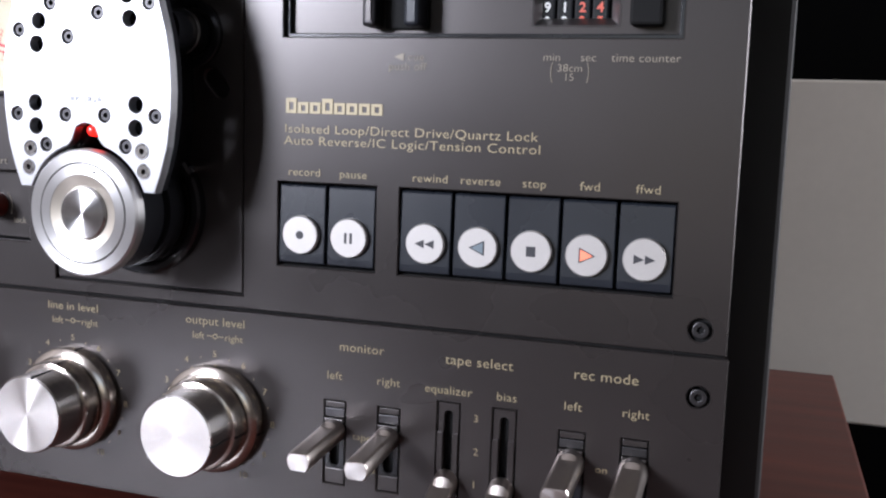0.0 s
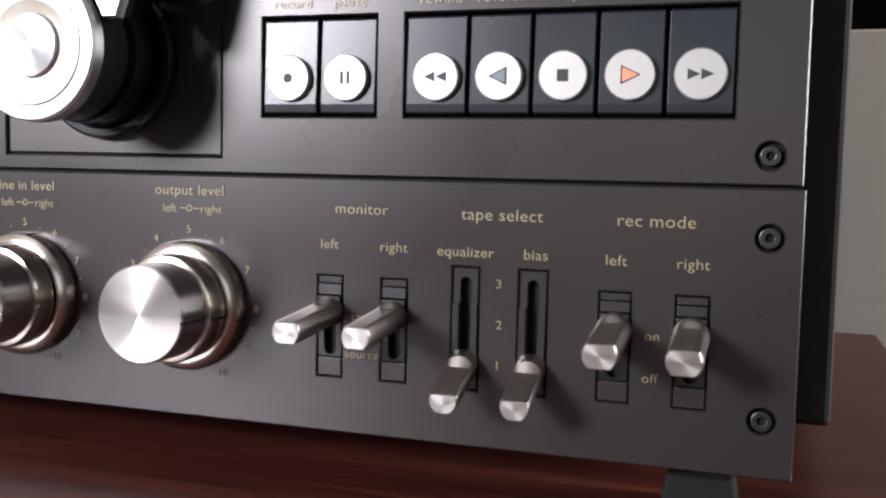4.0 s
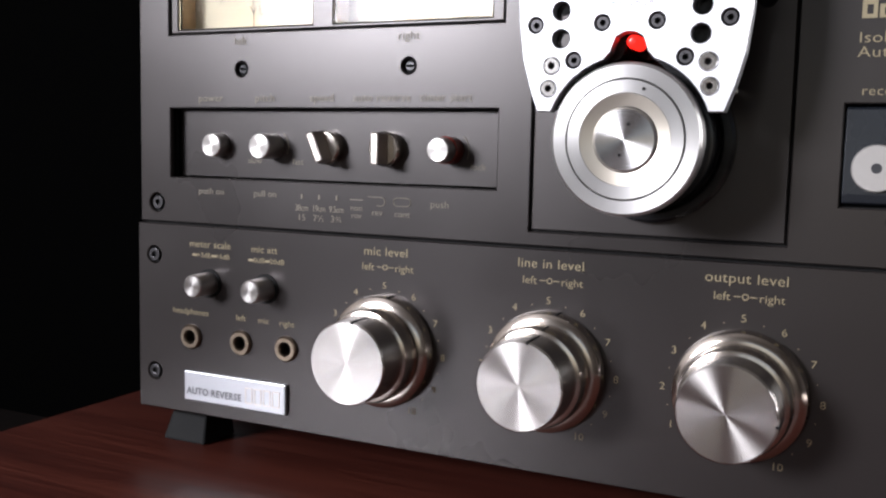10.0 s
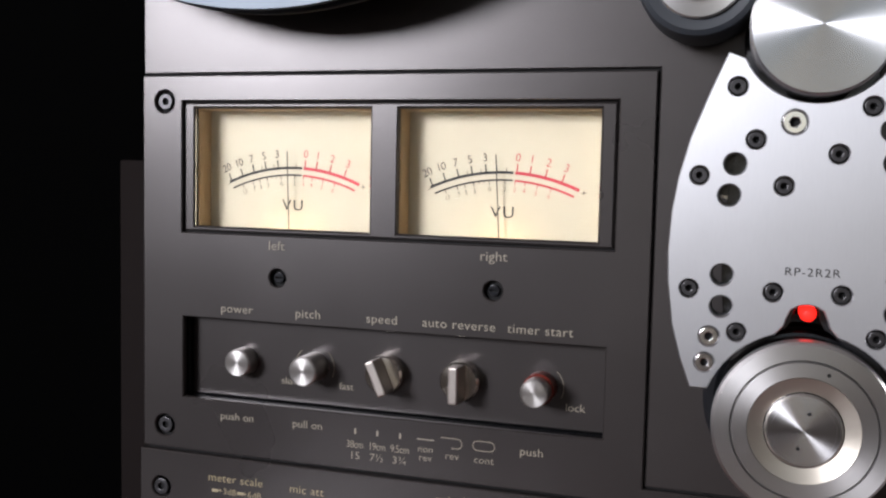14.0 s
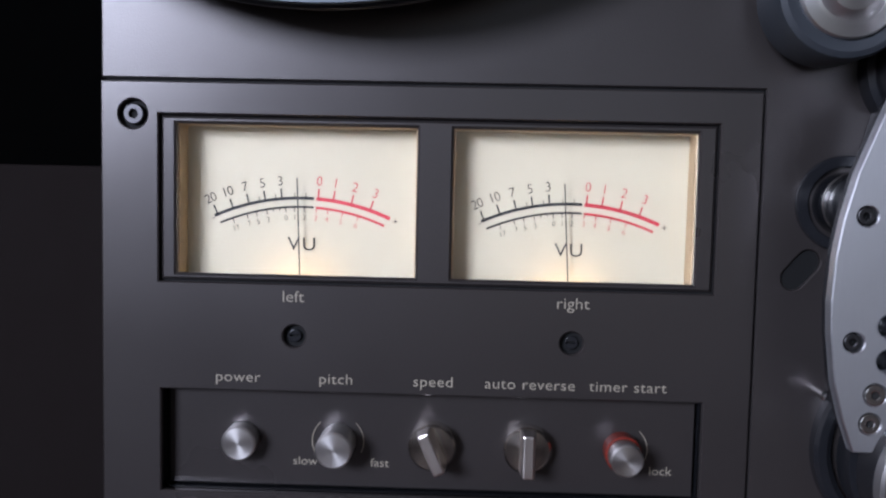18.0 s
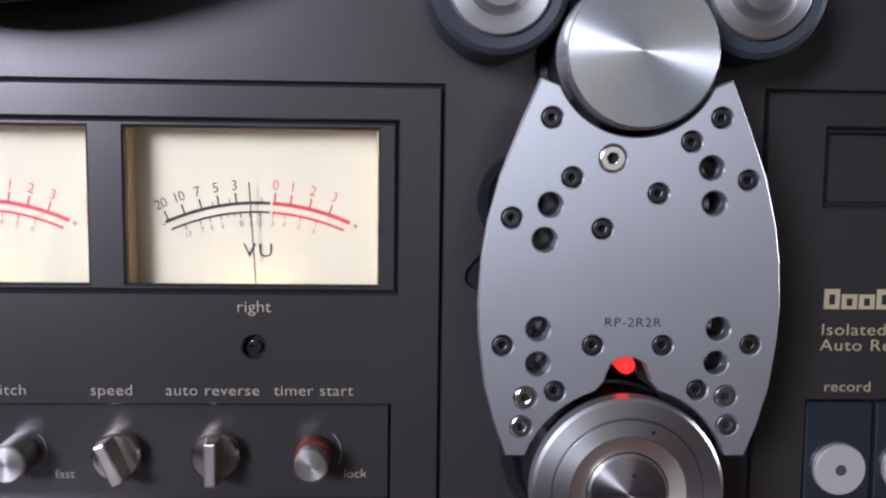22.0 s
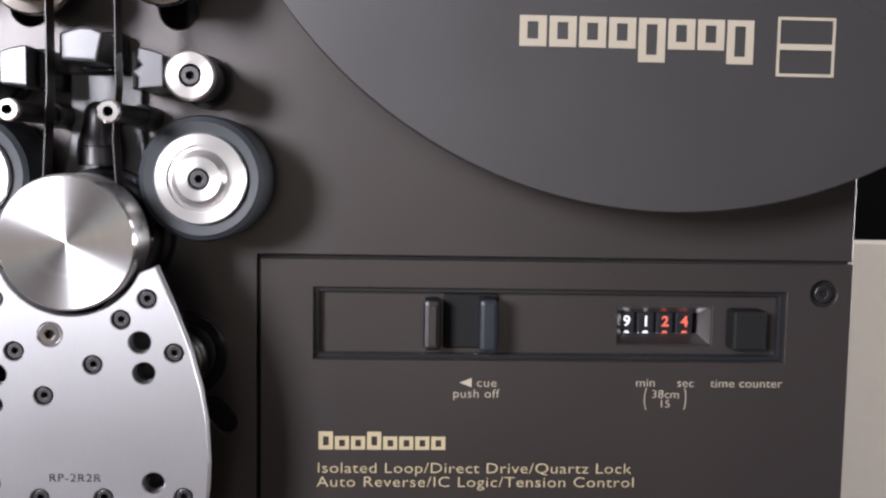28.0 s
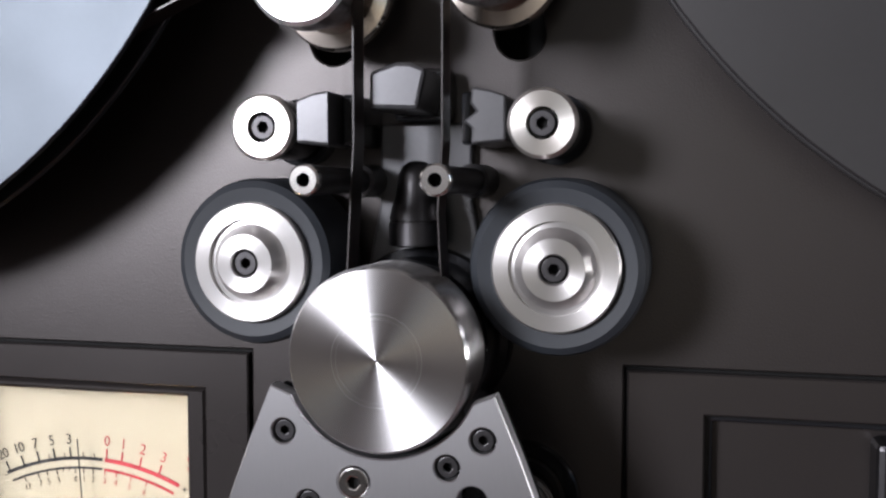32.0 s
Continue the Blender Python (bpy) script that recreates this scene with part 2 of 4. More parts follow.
def make_wood():
    m, nt, b = shader("red_wood")
    wide = tex(nt, "noise", 9, 6, (0.35, 6, 6))
    fine = tex(nt, "noise", 60, 6, (0.25, 9, 9))
    mul = nt.nodes.new("ShaderNodeMath")
    mul.operation = "MULTIPLY_ADD"
    mul.inputs[1].default_value = 0.55
    nt.links.new(wide, mul.inputs[0])
    h = nt.nodes.new("ShaderNodeMath")
    h.operation = "MULTIPLY"
    h.inputs[1].default_value = 0.45
    nt.links.new(fine, h.inputs[0])
    nt.links.new(h.outputs[0], mul.inputs[2])
    nt.links.new(ramp(nt, mul.outputs[0], [(0.3, (0.026, 0.006, 0.005)), (0.5, (0.075, 0.017, 0.011)), (0.72, (0.14, 0.038, 0.024))]), b.inputs["Base Color"])
    nt.links.new(ranged(nt, fine, 0.3, 0.48), b.inputs["Roughness"])
    bump(nt, b, fine, 0.2, 0.0002)
    MATS["red_wood"] = m
    return m


WOOD = make_wood()


def make_glass():
    m, nt, b = shader("meter_glass")
    b.inputs["Base Color"].default_value = (1, 1, 1, 1)
    b.inputs["Roughness"].default_value = 0.05
    b.inputs["IOR"].default_value = 1.24
    b.inputs["Transmission Weight"].default_value = 1
    MATS["meter_glass"] = m
    return m


GLASS = make_glass()

# ---- mesh helpers ----
from mathutils.geometry import delaunay_2d_cdt


def part(name, bm, material, parent=None, label="", at=(0, 0, 0), smooth=30, bevel=0.0):
    me = bpy.data.meshes.new(name)
    bmesh.ops.recalc_face_normals(bm, faces=bm.faces)
    bm.to_mesh(me)
    bm.free()
    me.materials.append(material)
    ob = new(name, me)
    if smooth:
        me.polygons.foreach_set("use_smooth", [True] * len(me.polygons))
        me.set_sharp_from_angle(angle=radians(smooth))
    if bevel:
        md = ob.modifiers.new("edge", "BEVEL")
        md.width, md.segments, md.limit_method, md.angle_limit = bevel, 2, "ANGLE", radians(50)
    if parent:
        ob.parent = parent
        ob.location = Vector(at) - Vector(parent["origin"])
    else:
        ob.location = at
    ob["origin"] = tuple(at)
    if label:
        ob["label"] = label
    return ob


def share(ob, at, parent):
    """Another part on the same mesh."""
    c = ob.copy()
    scene.collection.objects.link(c)
    c.parent = parent
    base = Vector(parent["origin"])
    c.location = Vector(at) - base
    c["origin"] = tuple(at)
    return c


def rect(x0, x1, z0, z1):
    return [(x0, z0), (x1, z0), (x1, z1), (x0, z1)]


def disc(x, z, r, n=24, a0=0.0):
    return [(x + r * math.cos(a0 + 2 * math.pi * i / n), z + r * math.sin(a0 + 2 * math.pi * i / n)) for i in range(n)]


def capsule(x0, z0, x1, z1, r, n=10):
    a = math.atan2(z1 - z0, x1 - x0)
    pts = []
    for cx, cz, s in ((x1, z1, a - math.pi / 2), (x0, z0, a + math.pi / 2)):
        pts += [(cx + r * math.cos(s + math.pi * i / n), cz + r * math.sin(s + math.pi * i / n)) for i in range(n + 1)]
    return pts


def inside(p, poly):
    hit = False
    for (ax, ay), (bx, by) in zip(poly, poly[1:] + poly[:1]):
        if (ay > p[1]) != (by > p[1]) and p[0] < (bx - ax) * (p[1] - ay) / (by - ay) + ax:
            hit = not hit
    return hit


def turned_in(loop, d):
    """The loop moved to its left by d (inwards for a loop that runs anticlockwise)."""
    out = []
    k = len(loop)
    for i in range(k):
        p, a, b = Vector(loop[i]), Vector(loop[i - 1]), Vector(loop[(i + 1) % k])
        u, v = (p - a).normalized(), (b - p).normalized()
        n1, n2 = Vector((-u.y, u.x)), Vector((-v.y, v.x))
        m = n1 + n2
        m = m / max(0.3, m.dot(n1)) if m.length > 1e-6 else n1
        out.append((p.x + m.x * d, p.y + m.y * d))
    return out


def area2(loop):
    return sum(a[0] * b[1] - b[0] * a[1] for a, b in zip(loop, loop[1:] + loop[:1]))


def tiles(loops):
    verts, edges = [], []
    for lp in loops:
        b0 = len(verts)
        verts += [Vector(p) for p in lp]
        edges += [(b0 + i, b0 + (i + 1) % len(lp)) for i in range(len(lp))]
    vs, es, fs, ov, *_ = delaunay_2d_cdt(verts, edges, [], 0, 1e-8)
    where = {}
    for i, src in enumerate(ov):
        for q in src:
            where[q] = i
    keep = []
    for f in fs:
        c = sum((vs[i] for i in f), Vector((0, 0))) / len(f)
        if inside(c, loops[0]) and not any(inside(c, q) for q in loops[1:]):
            keep.append(f)
    return vs, keep, where


def sheet(outer, holes=(), y0=0.0, y1=0.002, bm=None, edge=0.0):
    """A plate in the x-z plane between the depths y0 and y1, with openings that go right through and, if edge is given, its front arrises broken."""
    bm = bm or bmesh.new()
    loops = [list(q) if area2(list(q)) * s > 0 else list(q)[::-1] for q, s in [(outer, 1)] + [(h, -1) for h in holes]]
    fronts = [turned_in(q, edge) for q in loops] if edge else loops
    made = []
    for lps, y in ((fronts, y0), (loops, y1)):
        vs, keep, where = tiles(lps)
        ring = [bm.verts.new((v.x, y, v.y)) for v in vs]
        for f in keep:
            bm.faces.new([ring[i] for i in f])
        made.append((ring, where))
    b0 = 0
    for lp in loops:
        k = len(lp)
        mid = [bm.verts.new((p[0], y0 + edge, p[1])) for p in lp] if edge else None
        for i in range(k):
            j = (i + 1) % k
            fa, fb = made[0][0][made[0][1][b0 + i]], made[0][0][made[0][1][b0 + j]]
            ba, bb = made[1][0][made[1][1][b0 + i]], made[1][0][made[1][1][b0 + j]]
            if fa == fb or ba == bb:
                continue
            if edge:
                bm.faces.new([fa, fb, mid[j], mid[i]])
                bm.faces.new([mid[i], mid[j], bb, ba])
            else:
                bm.faces.new([fa, fb, bb, ba])
        b0 += k
    for v in list(bm.verts):
        if not v.link_faces:
            bm.verts.remove(v)
    return bm


def box(x0, x1, y0, y1, z0, z1, bm=None):
    bm = bm or bmesh.new()
    v = [bm.verts.new((x, y, z)) for x in (x0, x1) for y in (y0, y1) for z in (z0, z1)]
    for q in ((0, 1, 3, 2), (4, 6, 7, 5), (0, 4, 5, 1), (2, 3, 7, 6), (0, 2, 6, 4), (1, 5, 7, 3)):
        bm.faces.new([v[i] for i in q])
    return bm


def lathe(profile, n=48, bm=None, axis="y"):
    """Profile of (radius, depth) turned round the y axis (or the z axis)."""
    bm = bm or bmesh.new()
    rings = []
    for r, y in profile:
        if r < 1e-7:
            rings.append([bm.verts.new((0, y, 0) if axis == "y" else (0, 0, y))])
        else:
            rings.append([bm.verts.new((r * math.cos(2 * math.pi * i / n), y, r * math.sin(2 * math.pi * i / n)) if axis == "y" else
                                       (r * math.cos(2 * math.pi * i / n), r * math.sin(2 * math.pi * i / n), y)) for i in range(n)])
    for a, b in zip(rings, rings[1:]):
        if len(a) == 1 and len(b) == 1:
            continue
        for i in range(n):
            j = (i + 1) % n
            if len(a) == 1:
                bm.faces.new([a[0], b[j], b[i]])
            elif len(b) == 1:
                bm.faces.new([a[i], a[j], b[0]])
            else:
                bm.faces.new([a[i], a[j], b[j], b[i]])
    return bm


def lettering(text, x, z, h, parent, mat, y=-0.0004, spread=1.0, align="CENTER", turn=0.0, name="lettering", squeeze=1.1, bold=-0.00003):
    """Printed words: h is the height of a capital; z is the middle of it."""
    cu = bpy.data.curves.new(name, "FONT")
    cu.body, cu.size, cu.align_x, cu.space_character = text, h / 0.70, align, spread
    cu.extrude, cu.offset, cu.resolution_u = 0.00004, bold, 3
    tmp = bpy.data.objects.new(name, cu)
    scene.collection.objects.link(tmp)
    me = bpy.data.meshes.new_from_object(tmp.evaluated_get(bpy.context.evaluated_depsgraph_get()))
    bpy.data.objects.remove(tmp)
    bpy.data.curves.remove(cu)
    me.name = name
    me.transform(Matrix.Diagonal((squeeze, 1, 1, 1)))
    me.transform(Matrix.Translation((0, -h / 2, 0)))
    me.transform(Euler((radians(90), 0, 0)).to_matrix().to_4x4())
    if turn:
        me.transform(Euler((0, radians(turn), 0)).to_matrix().to_4x4())
    me.materials.clear()
    me.materials.append(mat)
    ob = new(name, me)
    ob.parent = parent
    base = Vector(parent["origin"])
    ob.location = Vector((x, y, z)) - base
    ob["origin"] = (x, y, z)
    return ob


def thing(name, at, label, category, group=""):
    ob = new(name)
    ob.empty_display_size = 0.02
    ob.location = at
    ob["origin"] = tuple(at)
    bpy.context.view_layer.update()
    return tagged(ob, label, category, group)


# ---- the room ----
TABLE_Z = 0.017
FLOOR_Z = TABLE_Z - 0.46


def structure(name, bm, mat, label, at=(0, 0, 0), bevel=0.0):
    return tagged(part(name, bm, mat, None, "", at, 0, bevel), label, name.split("_")[0], "", "structure")


RX0, RX1, RY1, RZ1 = -2.4, 2.0, 1.15, 2.0


def wall_with_opening():
    bm = sheet(rect(WIN_Y, RY1, FLOOR_Z, RZ1), [rect(-0.25, 0.55, 0.1, 1.1)], 0, 0.1)
    bmesh.ops.transform(bm, matrix=Matrix(((0, 1, 0, RX1), (1, 0, 0, 0), (0, 0, 1, 0), (0, 0, 0, 1))), verts=bm.verts)
    return bm


structure("floor", box(RX0, RX1, WIN_Y, RY1, FLOOR_Z - 0.05, FLOOR_Z), FLOORM, "dark wooden floor below the low table")
structure("ceiling", box(RX0, RX1, WIN_Y, RY1, RZ1, RZ1 + 0.1), WALLROOM, "plain pale ceiling above the room")
structure("wall_north", box(RX0, RX1, RY1, RY1 + 0.1, FLOOR_Z, RZ1), WALLUNLIT, "wall behind the tape deck, unlit darkness put into its colour")
structure("wall_west", box(RX0 - 0.1, RX0, WIN_Y, RY1, FLOOR_Z, RZ1), WALLROOM, "dim plain side wall of the room")
structure("wall_east", wall_with_opening(), WALLROOM, "dim plain side wall beside the deck")
# the second hole only lets the added front fill through
structure("wall_south", sheet(rect(RX0, RX1, FLOOR_Z, RZ1), [rect(WIN_X0, WIN_X1, WIN_Z0, WIN_Z1), rect(-0.25, 0.65, -0.1, 0.7)], WIN_Y - 0.12, WIN_Y), WALLROOM, "plain wall with the window opening")
wf = structure("window_1", sheet(rect(WIN_X0, WIN_X1, WIN_Z0, WIN_Z1), [rect(WIN_X0 + 0.05, WIN_X1 - 0.05, WIN_Z0 + 0.05, WIN_Z1 - 0.05)], WIN_Y - 0.10, WIN_Y - 0.05), BEIGE, "pale window frame round an open light")
structure("wall_panel_1", box(0.20, 0.40, 0.535, 0.56, -0.05, 0.238), BEIGE, "beige board standing behind the table", bevel=0.002)
structure("wall_panel_2", box(0.404, 0.95, 0.535, 0.56, -0.05, 0.221), BEIGE, "lower beige board standing behind the table", bevel=0.002)
structure("wall_panel_3", box(-0.62, -0.31, 0.52, 0.55, FLOOR_Z, 0.228), SHADEDB, "dim board standing behind the table, shade put into its colour", bevel=0.002)

table = thing("low_table", (0, 0.1, TABLE_Z), "low table with a dark reddish brown wood top", "table")
part("tabletop", box(-0.295, 0.2965, -0.42, 0.3230, -0.022, 0), WOOD, table, "", (0, 0.1, TABLE_Z), 0, 0.0015)
leg0 = part("leg", box(-0.02, 0.02, -0.02, 0.02, FLOOR_Z - TABLE_Z, -0.022), WOOD, table, "", (-0.26, -0.28, TABLE_Z), 0, 0.002)
for lx, ly in ((0.26, -0.28), (-0.26, 0.39), (0.26, 0.39)):
    share(leg0, (lx, ly, TABLE_Z), table)

# ---- the tape deck ----
deck = thing("tape_deck", (0, 0.1, TABLE_Z), "dark grey open-reel tape deck with silver knobs, on the table", "tape deck")
ZERO = (0, 0, 0)
HALF = 0.2275
SLOT_L, SLOT_R = capsule(-0.0225, 0.3265, -0.017, 0.357, 0.0056), capsule(0.0205, 0.3265, 0.0145, 0.357, 0.0056)
SCREWS_UP = [(-0.2185, 0.2445), (0.2185, 0.2445), (-0.2185, 0.126), (0.2185, 0.126)]
SCREWS_LOW = [(-0.2193, 0.103), (0.2193, 0.103), (-0.2193, 0.0508), (0.2193, 0.0508)]
METERS = [(-0.2066, -0.139), (-0.1289, -0.0613)]
MZ0, MZ1 = 0.2002, 0.2422
HOLES = [(-0.1728, 0.183), (-0.0947, 0.183)]
REC = (-0.2107, -0.0575, 0.1374, 0.167)
CUE = (0.0608, 0.2068, 0.2228, 0.2447)
KEY1, KEY2 = (0.0592, 0.0996, 0.1363, 0.1687), (0.1088, 0.2085, 0.1363, 0.1687)
KX = [0.0694, 0.0894, 0.1196, 0.1396, 0.1592, 0.1788, 0.1986]
KB = [0.0592, 0.0794, 0.0996, 0.1088, 0.1294, 0.1494, 0.169, 0.1888, 0.2085]
JACKS = [(-0.1983, 0.0684), (-0.1717, 0.0684), (-0.1487, 0.0684)]
SLOTS = [(0.0805, 0.0895, 0.0523, 0.0856), (0.1027, 0.1117, 0.0523, 0.0856), (0.1263, 0.1353, 0.052, 0.0907),
         (0.1475, 0.1567, 0.052, 0.0907), (0.1721, 0.1817, 0.0523, 0.0855), (0.1943, 0.2039, 0.0523, 0.0855)]

case = part("cabinet", box(-0.2430, 0.2430, 0.07, 0.24, 0.034, 0.458), CASE, deck, "matt black rear cabinet", ZERO, 0, 0.002)
part("chassis", box(-0.222, 0.222, 0.013, 0.07, 0.04, 0.455), MATT, deck, "black inner chassis", ZERO, 0)
part("backing_plate", sheet(rect(-0.2265, 0.2265, 0.037, 0.462), [SLOT_L, SLOT_R, rect(*REC), rect(*CUE), rect(*KEY1), rect(*KEY2)] + [rect(a, b, MZ0, MZ1) for a, b in METERS], 0.0022, 0.0032), MATT, deck, "black backing plate", ZERO, 0)

COL = 0.0437
deck_plate = part("deck_plate", sheet([(-COL, 0.1236), (COL, 0.1236), (COL, 0.2545), (HALF, 0.2545), (HALF, 0.463), (-HALF, 0.463), (-HALF, 0.2545), (-COL, 0.2545)],
                                      [SLOT_L, SLOT_R, capsule(-0.0340, 0.2028, -0.0300, 0.2075, 0.0033), capsule(0.0300, 0.2075, 0.0340, 0.2028, 0.0033)], 0.0008, 0.0022, None, 0.0004), DECK, deck, "textured dark grey deck plate with two slots", ZERO, 0)
U = [(-HALF, 0.1178), (HALF, 0.1178), (HALF, 0.2537), (0.0444, 0.2537), (0.0444, 0.1229), (-0.0444, 0.1229), (-0.0444, 0.2537), (-HALF, 0.2537)]
front_panel = part("front_panel", sheet(U, [rect(-0.2113, -0.0558, 0.1978, 0.2447), rect(*REC), rect(*CUE), rect(*KEY1), rect(*KEY2)] + [disc(x, z, 0.0032) for x, z in HOLES] + [disc(x, z, 0.0041) for x, z in SCREWS_UP], 0, 0.0022, None, 0.0004),
                   PANEL, deck, "dark grey painted metal front panel", ZERO, 0)
lower_panel = part("lower_panel", sheet(rect(-0.2283, 0.2283, 0.0343, 0.1168), [rect(*s) for s in SLOTS] + [disc(x, z, 0.0042) for x, z in JACKS] + [disc(x, z, 0.0039) for x, z in SCREWS_LOW], -0.001, 0.0022, None, 0.0004),
                   PANEL, deck, "dark grey lower control panel", ZERO, 0)
for fx in (-0.2110, 0.2025):
    bm = bmesh.new()
    lo, hi = 0.0118, 0.0098
    v = [bm.verts.new((sx * w, y, z)) for z, w, yf in ((0.0, lo, 0.0075), (0.0125, hi, 0.012)) for y in (yf, 0.03) for sx in (-1, 1)]
    for q in ((0, 1, 3, 2), (4, 6, 7, 5), (0, 4, 5, 1), (2, 3, 7, 6), (0, 2, 6, 4), (1, 5, 7, 3)):
        bm.faces.new([v[i] for i in q])
    box(-0.009, 0.009, 0.0165, 0.028, 0.0124, 0.0185, bm)
    part("foot", bm, MATT, deck, "black plastic foot", (fx, 0, TABLE_Z), 0, 0.001)
for fx in (-0.2, 0.2):
    part("foot", lathe([(0, 0), (0.012, 0), (0.013, 0.004), (0.013, 0.0175), (0, 0.0175)], 24, None, "z"), BLACK, deck, "black plastic foot", (fx, 0.21, TABLE_Z))


def hexagon(r, a0=0.0):
    return disc(0, 0, r, 6, a0)


def socket_screw(name, r, depth, mat, parent, at, label=""):
    """A round head with a hexagon socket; the face lies at depth 0."""
    ob = part(name, sheet(disc(0, 0, r, 24), [hexagon(r * 0.42, random.random())], 0, depth), mat, parent, label, at, 0, r * 0.1)
    part("socket", lathe([(0, depth * 0.6), (r * 0.5, depth * 0.6), (r * 0.5, depth * 0.62), (0, depth * 0.62)], 12), MATT, ob if parent == deck else parent, "", at)
    return ob


for x, z in SCREWS_UP:
    socket_screw("panel_screw", 0.0029, 0.002, SCREW, deck, (x, 0.0004, z), "black socket-head screw in a countersunk hole")
for x, z in SCREWS_LOW:
    socket_screw("panel_screw", 0.0030, 0.002, SCREW, deck, (x, -0.0012, z), "black socket-head screw")
for x, z in HOLES:
    tr = part("trimmer", sheet(disc(0, 0, 0.0019, 18), [rect(-0.0013, 0.0013, -0.0003, 0.0003)], 0.0006, 0.0014), BLACK, deck, "dark slotted trimmer deep in its hole", (x, 0.0005, z), 0, 0.0002)

# ---- meters ----
bezel = part("meter_bezel", sheet(rect(-0.2108, -0.0563, 0.1983, 0.2442), [rect(a, b, MZ0, MZ1) for a, b in METERS], 0.0009, 0.0022, None, 0.0007), PANEL, deck, "dark grey frame round both meters", ZERO, 0)
CARD_Y = 0.0118


def arc_band(r0, r1, a0, a1, n=24, y=0.0):
    bm = bmesh.new()
    rows = []
    for i in range(n + 1):
        a = radians(a0 + (a1 - a0) * i / n)
        rows.append([bm.verts.new((r * math.sin(a), yy, r * math.cos(a))) for r in (r0, r1) for yy in (y, y + 0.00006)])
    for p, q in zip(rows, rows[1:]):
        for i, j in ((0, 2), (2, 3), (3, 1), (1, 0)):
            bm.faces.new([p[i], p[j], q[j], q[i]])
    bm.faces.new(rows[0])
    bm.faces.new(rows[-1][::-1])
    return bm


def tick(bm, r0, r1, a, w):
    a = radians(a)
    d, s = Vector((math.sin(a), math.cos(a))), Vector((math.cos(a), -math.sin(a))) * w / 2
    b = len(bm.verts)
    pts = [d * r0 - s, d * r0 + s, d * r1 + s, d * r1 - s]
    v = [bm.verts.new((p.x, yy, p.y)) for yy in (0, 0.00006) for p in pts]
    for q in ((0, 1, 2, 3), (7, 6, 5, 4), (0, 4, 5, 1), (1, 5, 6, 2), (2, 6, 7, 3), (3, 7, 4, 0)):
        bm.faces.new([v[i] for i in q])


def vu_meter(x0, x1, needle_at):
    cx = (x0 + x1) / 2
    meter = part("vu_meter", sheet(rect(x0 - 0.0012, x1 + 0.0012, MZ0 - 0.0072, MZ1 + 0.0012), [rect(x0 + 0.0004, x1 - 0.0004, MZ0 - 0.0060, MZ1 - 0.0004)], 0.0034, CARD_Y), TAN, deck, "cream meter with a black and red scale behind glass", ZERO, 0, 0.0003)
    part("card", box(x0 - 0.0012, x1 + 0.0012, CARD_Y, CARD_Y + 0.001, MZ0 - 0.0072, MZ1 + 0.0012), CREAM, meter, "", ZERO, 0)
    px, R = cx + 0.0002, 0.062
    pz = MZ0 + 0.0214 - R
    yk = CARD_Y - 0.0002
    o = (px, yk, pz)
    A0, AM, A1 = -24.6, 3.0, 24.2
    part("black_scale", arc_band(R - 0.0004, R + 0.0005, A0, AM), INKBLACK, meter, "", o, 0)
    part("black_scale", arc_band(R - 0.0028, R - 0.0022, A0 + 0.6, AM), INKBLACK, meter, "", o, 0)
    part("red_scale", arc_band(R - 0.0005, R + 0.0006, AM + 0.6, A1), INKRED, meter, "", o, 0)
    part("red_scale", arc_band(R - 0.0029, R - 0.0022, AM + 0.6, A1 - 0.6), INKRED, meter, "", o, 0)
    bk, rd = bmesh.new(), bmesh.new()
    ups = [(-23.7, "20"), (-19.2, "10"), (-14.7, "7"), (-10.2, "5"), (-5.7, "3")]
    for a, s in ups:
        tick(bk, R, R + 0.0030, a, 0.00045)
    for a in (-11.7, -7.3, -2.2, 0.8):
        tick(bk, R, R + 0.0016, a, 0.00022)
    lows = [(-20.2, "17"), (-16.0, "7"), (-13.3, "5"), (-10.3, "3"), (-4.9, "0"), (-2.4, "1"), (0.4, "2")]
    for a, s in lows:
        tick(bk, R - 0.0040, R - 0.0024, a, 0.00024)
    for a in (-8.4, -6.6):
        tick(bk, R - 0.0034, R - 0.0024, a, 0.0002)
    reds = [(4.1, "0"), (8.2, "1"), (13.1, "2"), (18.4, "3")]
    for a, s in reds:
        tick(rd, R, R + 0.0030, a, 0.00045)
    low_reds = [(3.8, "3"), (7.1, "4"), (11.3, "5"), (15.8, "6")]
    for a, s in low_reds:
        tick(rd, R - 0.0040, R - 0.0024, a, 0.00024)
    part("tick_marks", bk, INKBLACK, meter, "", o, 0)
    part("tick_marks", rd, INKRED, meter, "", o, 0)
    for row, r, hh in ((ups + reds, R + 0.0053, 0.0028), (lows + low_reds, R - 0.0055, 0.0016)):
        for a, s in row:
            lettering(s, px + r * math.sin(radians(a)), pz + r * math.cos(radians(a)), hh, meter, INKRED if a > AM else INKBLACK, yk, 0.9, "CENTER", a, "numeral", 0.95, -0.00004)
    lettering("VU", px - 0.0002, MZ0 + 0.0082, 0.0039, meter, INKBLACK, yk, 1.15, "CENTER", 0, "lettering", 1.1)
    lettering("-", px - 0.0262, pz + R * 0.905, 0.0022, meter, INKBLACK, yk)
    lettering("+", px + 0.0270, pz + R * 0.900, 0.0022, meter, INKBLACK, yk)
    nd = bmesh.new()
    tick(nd, 0.0060, 0.0364, needle_at, 0.00036)
    part("needle", nd, INKBLACK, meter, "thin black needle", (px, CARD_Y - 0.0030, MZ0 - 0.0090), 0)
